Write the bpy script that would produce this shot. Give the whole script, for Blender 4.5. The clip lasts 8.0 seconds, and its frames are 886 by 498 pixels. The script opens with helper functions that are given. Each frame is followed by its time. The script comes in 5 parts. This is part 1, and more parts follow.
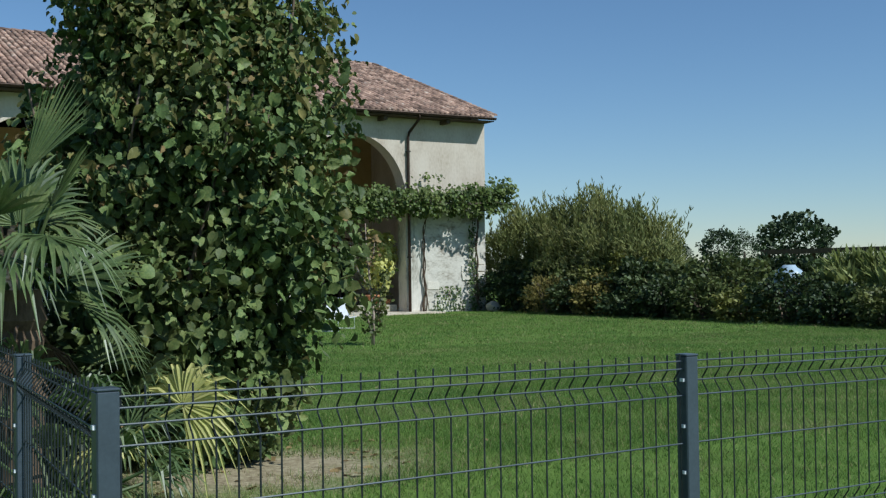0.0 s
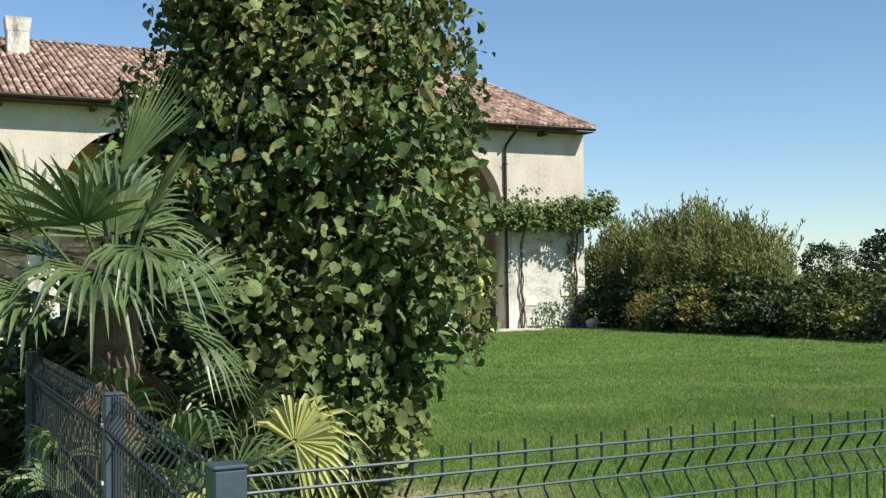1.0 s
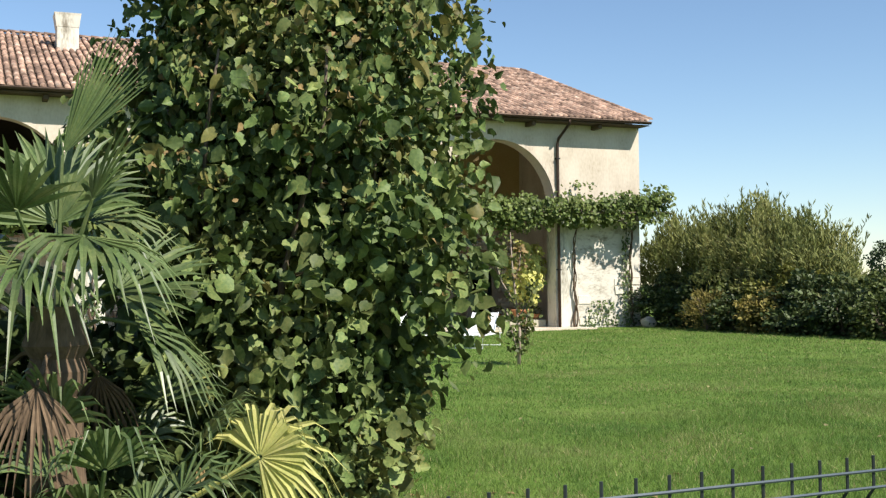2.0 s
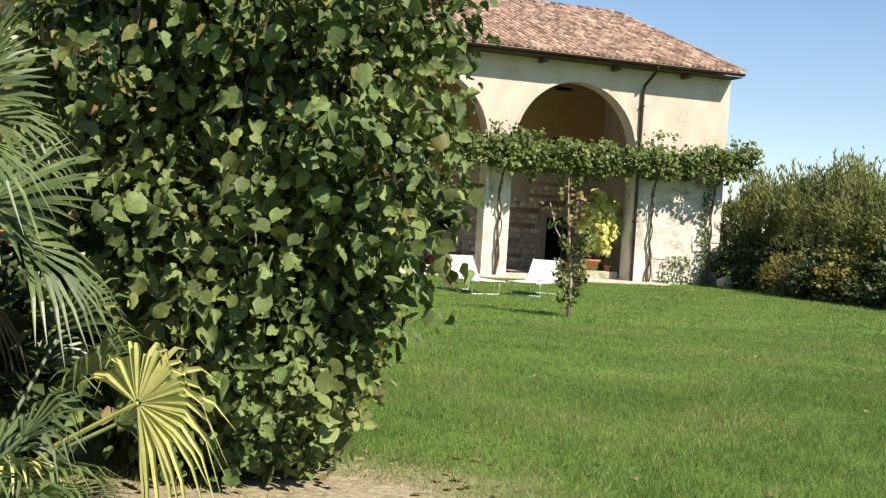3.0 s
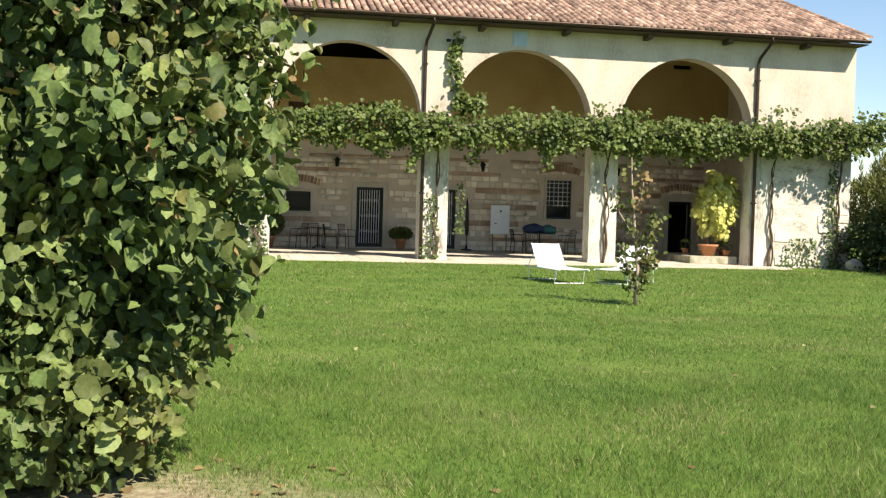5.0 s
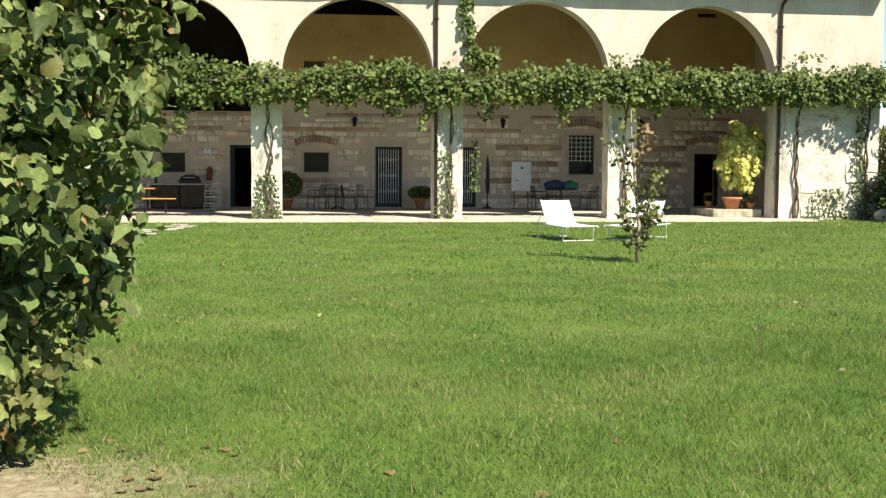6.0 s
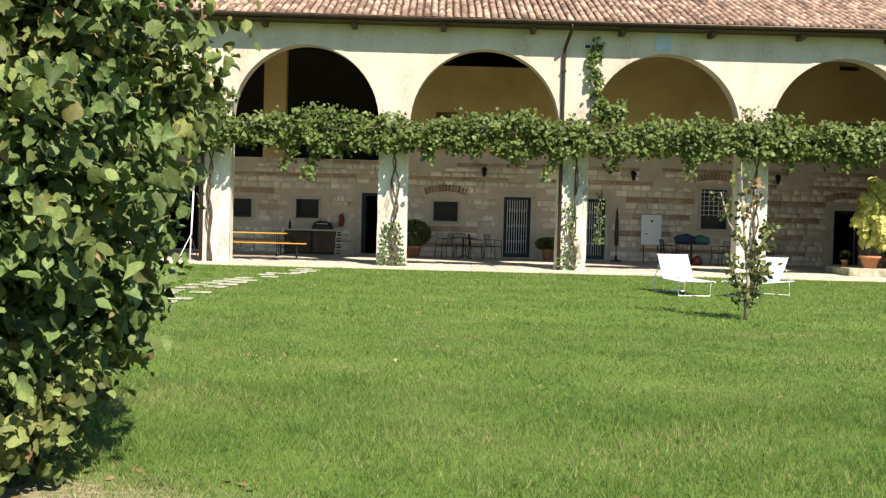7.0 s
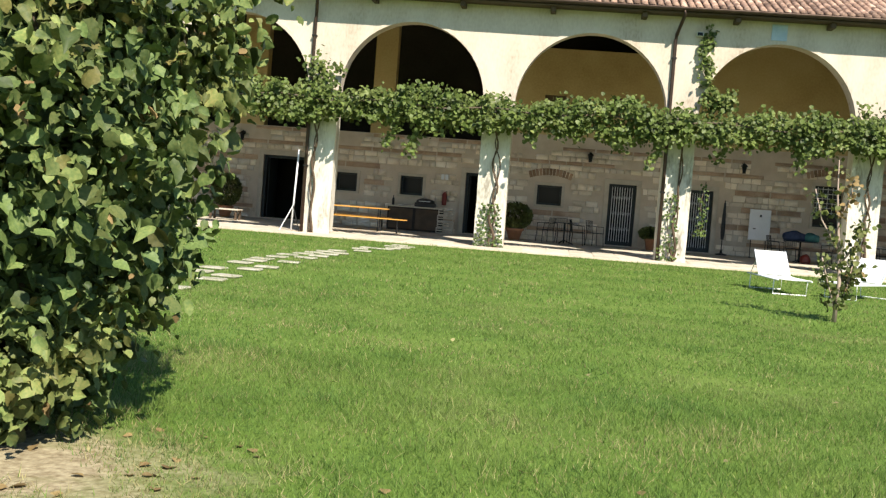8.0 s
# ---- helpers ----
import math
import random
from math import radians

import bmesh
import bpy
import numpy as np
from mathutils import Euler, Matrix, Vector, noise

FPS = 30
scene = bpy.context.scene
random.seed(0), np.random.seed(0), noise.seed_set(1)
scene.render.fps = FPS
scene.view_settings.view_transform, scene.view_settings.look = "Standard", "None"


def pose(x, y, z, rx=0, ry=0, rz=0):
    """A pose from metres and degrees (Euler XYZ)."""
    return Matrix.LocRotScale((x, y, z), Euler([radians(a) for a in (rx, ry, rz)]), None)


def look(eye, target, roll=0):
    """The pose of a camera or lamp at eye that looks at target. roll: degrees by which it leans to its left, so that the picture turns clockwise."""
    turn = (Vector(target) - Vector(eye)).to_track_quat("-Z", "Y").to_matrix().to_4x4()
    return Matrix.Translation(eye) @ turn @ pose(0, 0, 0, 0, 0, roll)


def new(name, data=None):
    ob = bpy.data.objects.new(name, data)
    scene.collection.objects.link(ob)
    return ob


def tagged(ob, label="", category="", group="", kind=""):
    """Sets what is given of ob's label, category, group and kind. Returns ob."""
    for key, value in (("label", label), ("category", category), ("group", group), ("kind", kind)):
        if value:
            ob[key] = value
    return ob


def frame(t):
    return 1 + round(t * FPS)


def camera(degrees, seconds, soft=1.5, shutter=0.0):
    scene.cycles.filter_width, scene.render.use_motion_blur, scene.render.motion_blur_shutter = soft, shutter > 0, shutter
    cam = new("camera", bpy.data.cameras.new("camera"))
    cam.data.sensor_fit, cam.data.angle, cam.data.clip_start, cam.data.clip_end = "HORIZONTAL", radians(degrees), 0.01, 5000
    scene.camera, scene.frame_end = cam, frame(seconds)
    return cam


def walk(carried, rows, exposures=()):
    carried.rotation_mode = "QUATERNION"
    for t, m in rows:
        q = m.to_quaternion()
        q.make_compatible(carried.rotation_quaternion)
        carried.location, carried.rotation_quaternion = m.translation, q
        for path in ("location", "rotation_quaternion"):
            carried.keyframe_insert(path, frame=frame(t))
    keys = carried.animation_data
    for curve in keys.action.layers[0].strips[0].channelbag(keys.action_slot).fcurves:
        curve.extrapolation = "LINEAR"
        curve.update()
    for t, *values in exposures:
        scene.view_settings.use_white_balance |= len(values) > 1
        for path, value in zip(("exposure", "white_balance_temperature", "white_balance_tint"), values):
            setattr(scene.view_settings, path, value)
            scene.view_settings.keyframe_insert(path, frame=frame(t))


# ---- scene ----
cam = camera(43.5, 8.0, soft=1.3)

PATH = [
    (0, (-22.152, -34.0, 1.395), (-21.129, -32.282, 1.436), -0.8),
    (0.3, (-22.108, -33.688, 1.387), (-21.158, -31.928, 1.352), -2.9),
    (0.5, (-22.074, -33.465, 1.393), (-21.173, -31.68, 1.401), -2.0),
    (0.8, (-22.003, -33.173, 1.417), (-21.136, -31.371, 1.447), -2.2),
    (1, (-21.951, -32.989, 1.407), (-21.067, -31.196, 1.478), -0.8),
    (1.2, (-21.873, -32.841, 1.415), (-21.0, -31.042, 1.474), -0.8),
    (2.3, (-20.999, -32.304, 1.388), (-20.232, -30.458, 1.456), -0.5),
    (2.5, (-20.808, -32.189, 1.402), (-20.019, -30.351, 1.384), -0.4),
    (3, (-20.291, -31.961, 1.403), (-19.662, -30.063, 1.362), 3.5),
    (3.5, (-19.794, -31.8, 1.4), (-19.218, -29.885, 1.416), -0.7),
    (4, (-19.329, -31.725, 1.415), (-18.884, -29.776, 1.406), -1.2),
    (4.5, (-18.846, -31.715, 1.397), (-18.496, -29.747, 1.343), -0.5),
    (4.7, (-18.655, -31.716, 1.412), (-18.302, -29.748, 1.369), 1.5),
    (5.8, (-17.666, -31.36, 1.413), (-17.367, -29.391, 1.231), 0.8),
    (6, (-17.539, -31.323, 1.427), (-17.269, -29.346, 1.283), 0.3),
    (6.5, (-17.191, -31.427, 1.426), (-17.094, -29.433, 1.297), -0.4),
    (7, (-16.883, -31.435, 1.419), (-16.875, -29.436, 1.362), 1.5),
    (7.5, (-16.615, -31.383, 1.42), (-16.727, -29.388, 1.352), 1.4),
    (8, (-16.368, -31.388, 1.44), (-16.565, -29.401, 1.339), 4.4),
]
walk(cam, [(t, look(*p)) for t, *p in PATH],
     exposures=[(0.0, -0.12, 5450, 4), (0.5, 0.1, 5700, 5), (1.0, 0.47, 6000, 7), (2.5, 0.70, 6500, 10), (4.5, 0.85, 6800, 11), (8.0, 0.87, 6600, 10)])

# ---- light ----
SUN_AZ, SUN_EL = 151.0, 44.5
world = bpy.data.worlds.new("sky")
scene.world = world
world.use_nodes = True
wn = world.node_tree.nodes
sky = wn.new("ShaderNodeTexSky")
sky.sky_type = 'NISHITA'
sky.sun_disc = False
sky.sun_elevation, sky.sun_rotation = radians(SUN_EL), radians(SUN_AZ)
sky.air_density, sky.dust_density, sky.ozone_density = 1.0, 0.0, 3.0
wn["Background"].inputs["Strength"].default_value = 0.092
world.node_tree.links.new(sky.outputs[0], wn["Background"].inputs["Color"])
sun = new("sun", bpy.data.lights.new("sun", 'SUN'))
sun.data.energy, sun.data.angle, sun.data.color = 5.0, radians(0.53), (1.0, 0.93, 0.82)
sa, se = radians(SUN_AZ), radians(SUN_EL)
sun.matrix_world = look((math.sin(sa) * math.cos(se) * 50, math.cos(sa) * math.cos(se) * 50, math.sin(se) * 50), (0, 0, 0))


# ---- materials ----
def material(name, stops, scale=4.0, rough=0.8, bump=0.2, fine=40.0, metal=0.0, vary="", amount=0.25, spec=0.3,
             translucent=0.0, stretch=(1, 1, 1), bump_dist=0.01):
    """Two scales of noise through colour stops, with bump; vary: 'object' or 'island' adds a value shift per piece."""
    m = bpy.data.materials.new(name)
    m.use_nodes = True
    nt = m.node_tree
    n, l = nt.nodes, nt.links
    bsdf = n["Principled BSDF"]
    tc = n.new("ShaderNodeTexCoord")
    mp = n.new("ShaderNodeMapping")
    mp.inputs["Scale"].default_value = stretch
    geo = n.new("ShaderNodeNewGeometry")
    l.new(geo.outputs["Position"], mp.inputs["Vector"])
    a = n.new("ShaderNodeTexNoise")
    a.inputs["Scale"].default_value, a.inputs["Detail"].default_value = scale, 5
    b = n.new("ShaderNodeTexNoise")
    b.inputs["Scale"].default_value, b.inputs["Detail"].default_value = fine, 3
    l.new(mp.outputs[0], a.inputs["Vector"])
    l.new(mp.outputs[0], b.inputs["Vector"])
    mix = n.new("ShaderNodeMix")
    mix.inputs[0].default_value = 0.35
    l.new(a.outputs[0], mix.inputs[2])
    l.new(b.outputs[0], mix.inputs[3])
    ramp = n.new("ShaderNodeValToRGB")
    while len(ramp.color_ramp.elements) < len(stops):
        ramp.color_ramp.elements.new(0.5)
    for el, (p, c) in zip(ramp.color_ramp.elements, stops):
        el.position, el.color = p, (*c, 1)
    l.new(mix.outputs[0], ramp.inputs[0])
    colour = ramp.outputs[0]
    if vary:
        if vary == "object":
            src = n.new("ShaderNodeObjectInfo").outputs["Random"]
        else:
            src = geo.outputs["Random Per Island"]
        mr = n.new("ShaderNodeMapRange")
        mr.inputs[3].default_value, mr.inputs[4].default_value = 1 - amount, 1 + amount
        l.new(src, mr.inputs[0])
        mul = n.new("ShaderNodeMix")
        mul.data_type, mul.blend_type = 'RGBA', 'MULTIPLY'
        mul.inputs[0].default_value = 1.0
        l.new(colour, mul.inputs[6])
        l.new(mr.outputs[0], mul.inputs[7])
        colour = mul.outputs[2]
    l.new(colour, bsdf.inputs["Base Color"])
    bsdf.inputs["Roughness"].default_value = rough
    bsdf.inputs["Metallic"].default_value = metal
    bsdf.inputs["Specular IOR Level"].default_value = spec
    if bump:
        bp = n.new("ShaderNodeBump")
        bp.inputs["Strength"].default_value, bp.inputs["Distance"].default_value = bump, bump_dist
        l.new(mix.outputs[0], bp.inputs["Height"])
        l.new(bp.outputs[0], bsdf.inputs["Normal"])
    if translucent:
        tr = n.new("ShaderNodeBsdfTranslucent")
        l.new(colour, tr.inputs["Color"])
        ms = n.new("ShaderNodeMixShader")
        ms.inputs[0].default_value = translucent
        l.new(bsdf.outputs[0], ms.inputs[1])
        l.new(tr.outputs[0], ms.inputs[2])
        l.new(ms.outputs[0], n["Material Output"].inputs["Surface"])
    return m


M = {}
M["plaster"] = material("cream_plaster", [(0.30, (0.34, 0.275, 0.205)), (0.43, (0.50, 0.425, 0.335)), (0.55, (0.57, 0.495, 0.40)), (0.7, (0.61, 0.54, 0.445))],
                        1.1, 0.9, 0.35, 14, stretch=(1.2, 1.2, 0.55), bump_dist=0.02)
M["ochre"] = material("ochre_plaster", [(0.25, (0.36, 0.25, 0.10)), (0.5, (0.50, 0.37, 0.17)), (0.75, (0.58, 0.45, 0.24))],
                      0.7, 0.9, 0.3, 15, bump_dist=0.02)
M["whitewash"] = material("worn_whitewash", [(0.33, (0.25, 0.22, 0.17)), (0.42, (0.44, 0.41, 0.34)), (0.5, (0.60, 0.565, 0.48)), (0.7, (0.70, 0.66, 0.57))],
                          2.2, 0.9, 0.6, 14, stretch=(1.4, 1.4, 0.45), bump_dist=0.03)
M["limewash"] = material("patchy_limewash", [(0.34, (0.24, 0.205, 0.155)), (0.43, (0.44, 0.40, 0.33)), (0.5, (0.59, 0.55, 0.47)), (0.7, (0.69, 0.65, 0.57))],
                         1.7, 0.92, 0.6, 12, stretch=(0.8, 0.8, 1.5), bump_dist=0.03)
M["mortar"] = material("lime_mortar", [(0.3, (0.46, 0.37, 0.27)), (0.7, (0.66, 0.56, 0.44))], 2, 0.95, 0.5, 50)
M["stone"] = material("limestone", [(0.3, (0.56, 0.45, 0.33)), (0.48, (0.76, 0.65, 0.51)), (0.7, (0.86, 0.79, 0.67))],
                      1.6, 0.9, 0.6, 35, vary="object", amount=0.22)
M["stone_rest"] = material("limestone_joined", [(0.3, (0.56, 0.45, 0.33)), (0.48, (0.76, 0.65, 0.51)), (0.7, (0.86, 0.79, 0.67))],
                           1.6, 0.9, 0.6, 35, vary="island", amount=0.22)
M["stone_white"] = material("limewashed_stone", [(0.33, (0.40, 0.34, 0.26)), (0.44, (0.60, 0.55, 0.46)), (0.7, (0.75, 0.71, 0.62))],
                            1.4, 0.9, 0.6, 30, vary="object", amount=0.10)
M["brick"] = material("old_brick", [(0.3, (0.24, 0.145, 0.09)), (0.7, (0.40, 0.27, 0.175))], 3, 0.9, 0.5, 40, vary="object", amount=0.3)
M["tile"] = material("clay_tile", [(0.32, (0.085, 0.068, 0.055)), (0.43, (0.22, 0.14, 0.105)), (0.55, (0.37, 0.24, 0.175)), (0.68, (0.46, 0.38, 0.31))],
                     2.6, 0.92, 0.5, 30, vary="object", amount=0.5)
M["tile_rest"] = material("clay_tile_joined", [(0.32, (0.085, 0.068, 0.055)), (0.43, (0.22, 0.14, 0.105)), (0.55, (0.37, 0.24, 0.175)), (0.68, (0.46, 0.38, 0.31))],
                     2.6, 0.92, 0.5, 30, vary="island", amount=0.5)
M["wood_dark"] = material("dark_beam_wood", [(0.3, (0.05, 0.035, 0.022)), (0.7, (0.12, 0.08, 0.05))], 3, 0.8, 0.4, 40, stretch=(1, 6, 1))
M["gutter"] = material("brown_gutter_metal", [(0.3, (0.045, 0.03, 0.024)), (0.7, (0.09, 0.06, 0.045))], 5, 0.45, 0.1, 60, metal=0.6)
M["iron"] = material("black_iron", [(0.3, (0.012, 0.012, 0.013)), (0.7, (0.035, 0.033, 0.03))], 6, 0.5, 0.2, 70, metal=0.5)
M["fence"] = material("anthracite_coated_steel", [(0.3, (0.038, 0.05, 0.062)), (0.7, (0.065, 0.085, 0.105))], 8, 0.38, 0.05, 90, spec=0.5)
M["wire"] = material("coated_fence_wire", [(0.3, (0.010, 0.014, 0.014)), (0.7, (0.026, 0.032, 0.034))], 12, 0.6, 0.05, 90, spec=0.35)
M["paving"] = material("porch_stone_paving", [(0.3, (0.46, 0.40, 0.31)), (0.7, (0.66, 0.60, 0.49))], 2.5, 0.85, 0.3, 45, vary="object", amount=0.12)
M["lawn"] = material("mown_lawn", [(0.3, (0.065, 0.115, 0.018)), (0.45, (0.10, 0.165, 0.026)), (0.6, (0.13, 0.195, 0.035)), (0.8, (0.185, 0.215, 0.06))],
                     0.9, 0.9, 0.9, 45, bump_dist=0.04, spec=0.15)
M["blade"] = material("grass_blade", [(0.34, (0.088, 0.17, 0.036)), (0.5, (0.145, 0.232, 0.045)), (0.68, (0.235, 0.28, 0.09))],
                      0.8, 0.7, 0, 9, vary="island", amount=0.38, translucent=0.4)
M["straw"] = material("dry_grass_blade", [(0.3, (0.22, 0.20, 0.08)), (0.7, (0.42, 0.37, 0.18))], 3, 0.8, 0, 9, vary="island", amount=0.35, translucent=0.3)
M["ivy"] = material("dark_ivy_leaf", [(0.3, (0.035, 0.065, 0.015)), (0.5, (0.07, 0.11, 0.025)), (0.75, (0.15, 0.18, 0.05))],
                    3, 0.5, 0.2, 40, vary="island", amount=0.5, translucent=0.2)
M["brown_band"] = material("brown_rendered_band", [(0.3, (0.31, 0.20, 0.13)), (0.5, (0.45, 0.31, 0.21)), (0.72, (0.57, 0.43, 0.31))], 2.2, 0.95, 0.5, 30, vary="island", amount=0.15)
M["hazel"] = material("hazel_leaf", [(0.3, (0.052, 0.085, 0.028)), (0.47, (0.102, 0.145, 0.045)), (0.6, (0.18, 0.205, 0.065)), (0.75, (0.29, 0.25, 0.09))],
                      1.5, 0.55, 0.3, 60, vary="island", amount=0.5, translucent=0.13, spec=0.22)
M["hazel_leaf"] = material("hazel_leaf_single", [(0.3, (0.052, 0.085, 0.028)), (0.47, (0.102, 0.145, 0.045)), (0.6, (0.18, 0.205, 0.065)), (0.75, (0.29, 0.25, 0.09))],
                           1.5, 0.55, 0.3, 60, vary="object", amount=0.5, translucent=0.13, spec=0.22)
M["hazel_olive"] = material("hazel_leaf_turning", [(0.3, (0.085, 0.095, 0.03)), (0.5, (0.155, 0.148, 0.045)), (0.72, (0.27, 0.225, 0.08))],
                            2.5, 0.55, 0.3, 60, vary="island", amount=0.45, translucent=0.2, spec=0.22)
M["dryleaf"] = material("withered_leaf", [(0.3, (0.15, 0.09, 0.035)), (0.7, (0.34, 0.25, 0.11))], 5, 0.8, 0.3, 60, vary="island", amount=0.3, translucent=0.2)
M["bark"] = material("grey_brown_bark", [(0.3, (0.07, 0.05, 0.035)), (0.7, (0.20, 0.155, 0.11))], 9, 0.9, 0.6, 60, stretch=(1, 1, 0.25))
M["palm"] = material("palm_frond_green", [(0.3, (0.05, 0.085, 0.028)), (0.5, (0.10, 0.14, 0.047)), (0.75, (0.21, 0.23, 0.09))],
                     5, 0.4, 0.1, 70, vary="island", amount=0.3, translucent=0.2, spec=0.5)
M["palm_yellow"] = material("palm_frond_yellowed", [(0.3, (0.36, 0.38, 0.09)), (0.5, (0.56, 0.54, 0.18)), (0.75, (0.68, 0.58, 0.28))],
                            5, 0.5, 0.1, 70, vary="island", amount=0.2, translucent=0.3)
M["pale_bark"] = material("pale_pinkish_bark", [(0.3, (0.22, 0.16, 0.12)), (0.7, (0.44, 0.35, 0.28))], 9, 0.9, 0.4, 60, stretch=(1, 1, 0.3))
M["fibre"] = material("palm_trunk_fibre", [(0.3, (0.06, 0.04, 0.025)), (0.7, (0.19, 0.13, 0.08))], 14, 0.95, 0.8, 70, stretch=(1, 1, 0.3))
M["vine"] = material("vine_leaf", [(0.3, (0.052, 0.080, 0.021)), (0.5, (0.110, 0.152, 0.035)), (0.72, (0.24, 0.27, 0.09))],
                     1.6, 0.5, 0.2, 40, vary="island", amount=0.4, translucent=0.3)
M["gold"] = material("golden_leaf", [(0.3, (0.44, 0.45, 0.10)), (0.55, (0.66, 0.64, 0.20)), (0.8, (0.78, 0.74, 0.34))],
                     3, 0.6, 0.2, 40, vary="island", amount=0.25, translucent=0.35)
M["tamarisk"] = material("feathery_shrub", [(0.3, (0.10, 0.12, 0.035)), (0.5, (0.19, 0.205, 0.06)), (0.75, (0.31, 0.29, 0.11))],
                         0.6, 0.7, 0, 12, vary="island", amount=0.35, translucent=0.3)
M["shrub"] = material("shrub_leaf", [(0.3, (0.055, 0.075, 0.02)), (0.5, (0.10, 0.125, 0.035)), (0.75, (0.20, 0.19, 0.055))],
                      0.8, 0.55, 0.2, 20, vary="island", amount=0.45, translucent=0.25)
M["maize"] = material("tall_reed_leaf", [(0.3, (0.14, 0.17, 0.045)), (0.55, (0.25, 0.28, 0.08)), (0.8, (0.38, 0.36, 0.14))],
                      0.8, 0.6, 0.2, 20, vary="island", amount=0.35, translucent=0.3)
M["shrub_dark"] = material("dark_shrub_leaf", [(0.3, (0.03, 0.05, 0.016)), (0.5, (0.055, 0.08, 0.025)), (0.75, (0.10, 0.12, 0.04))],
                           0.8, 0.5, 0.2, 20, vary="island", amount=0.45, translucent=0.2)
M["shrub_yellow"] = material("yellowish_shrub_leaf", [(0.3, (0.10, 0.11, 0.025)), (0.5, (0.17, 0.18, 0.04)), (0.75, (0.30, 0.27, 0.07))],
                             0.8, 0.55, 0.2, 20, vary="island", amount=0.45, translucent=0.25)
M["rust_shrub"] = material("rusty_shrub_leaf", [(0.3, (0.15, 0.135, 0.03)), (0.6, (0.27, 0.22, 0.06)), (0.8, (0.36, 0.26, 0.09))],
                           2, 0.7, 0.2, 20, vary="island", amount=0.35, translucent=0.25)
M["fartree"] = material("far_tree_leaf", [(0.3, (0.035, 0.055, 0.025)), (0.7, (0.09, 0.115, 0.05))], 0.5, 0.7, 0, 5, vary="island", amount=0.3)
M["white_fabric"] = material("white_mesh_fabric", [(0.3, (0.74, 0.74, 0.74)), (0.7, (0.82, 0.82, 0.81))], 6, 0.8, 0.1, 200)
M["white_metal"] = material("white_enamel_metal", [(0.3, (0.72, 0.73, 0.74)), (0.7, (0.80, 0.80, 0.80))], 6, 0.35, 0.05, 60)
M["orange_wood"] = material("varnished_orange_wood", [(0.3, (0.52, 0.24, 0.045)), (0.7, (0.66, 0.36, 0.08))], 5, 0.4, 0.1, 60, stretch=(0.3, 4, 4))
M["terracotta"] = material("terracotta", [(0.3, (0.36, 0.15, 0.07)), (0.7, (0.52, 0.25, 0.13))], 5, 0.85, 0.3, 50)
M["dark_paint"] = material("dark_door_paint", [(0.3, (0.012, 0.016, 0.016)), (0.7, (0.03, 0.036, 0.036))], 4, 0.5, 0.1, 60)
# near-black base: the shade of unlit rooms is put into the colour
M["unlit_dark"] = material("unlit_room_dark", [(0.3, (0.02, 0.016, 0.012)), (0.7, (0.045, 0.036, 0.028))], 1, 0.95, 0, 10)
# pale colour of the patches that imitate reflections in window panes
M["pane_reflection"] = material("pale_reflection_patch", [(0.3, (0.5, 0.5, 0.5)), (0.7, (0.7, 0.7, 0.68))], 20, 0.9, 0.2, 90)
M["frame_stone"] = material("pale_stone_surround", [(0.3, (0.42, 0.36, 0.27)), (0.7, (0.58, 0.52, 0.42))], 3, 0.85, 0.3, 50)
M["step_stone"] = material("mossy_pale_slab", [(0.35, (0.17, 0.18, 0.10)), (0.5, (0.36, 0.34, 0.25)), (0.7, (0.52, 0.49, 0.40))], 4, 0.9, 0.4, 40)
M["blue_plastic"] = material("pale_blue_painted_steel", [(0.3, (0.30, 0.40, 0.49)), (0.7, (0.46, 0.55, 0.62))], 3, 0.35, 0.05, 40)
M["black_plastic"] = material("black_plastic", [(0.3, (0.015, 0.015, 0.017)), (0.7, (0.03, 0.03, 0.033))], 5, 0.45, 0.05, 60)
M["navy_cloth"] = material("navy_cloth", [(0.3, (0.02, 0.03, 0.07)), (0.7, (0.05, 0.07, 0.13))], 8, 0.9, 0.3, 60)
M["teal_cloth"] = material("teal_cloth", [(0.3, (0.03, 0.11, 0.11)), (0.7, (0.06, 0.18, 0.17))], 8, 0.9, 0.3, 60)
M["red_paint"] = material("red_enamel", [(0.3, (0.15, 0.025, 0.02)), (0.7, (0.23, 0.04, 0.03))], 5, 0.4, 0.05, 60)

glass = bpy.data.materials.new("shade_dark_glass")
glass.use_nodes = True
gb = glass.node_tree.nodes["Principled BSDF"]
# opaque: the darkness seen through a pane is put into this base colour
gb.inputs["Base Color"].default_value = (0.014, 0.017, 0.02, 1)
gb.inputs["Roughness"].default_value = 0.05
gb.inputs["IOR"].default_value = 1.35
gb.inputs["Specular IOR Level"].default_value = 0.12
M["glass"] = glass


# ---- builders ----
def mesh_ob(name, bm, mat, parent=None, smooth=False):
    me = bpy.data.meshes.new(name)
    bm.to_mesh(me)
    bm.free()
    if smooth:
        me.polygons.foreach_set("use_smooth", [True] * len(me.polygons))
    me.materials.append(M[mat])
    ob = new(name, me)
    ob.parent = parent
    return ob


def part(name, bm, mat, parent, label="", smooth=False):
    ob = mesh_ob(name, bm, mat, parent, smooth)
    return tagged(ob, label) if label else ob


def thing(name, label, category, at=(0, 0, 0), rz=0.0, group="", kind=""):
    e = new(name)
    e.matrix_world = pose(*at, 0, 0, rz)
    return tagged(e, label, category, group, kind)


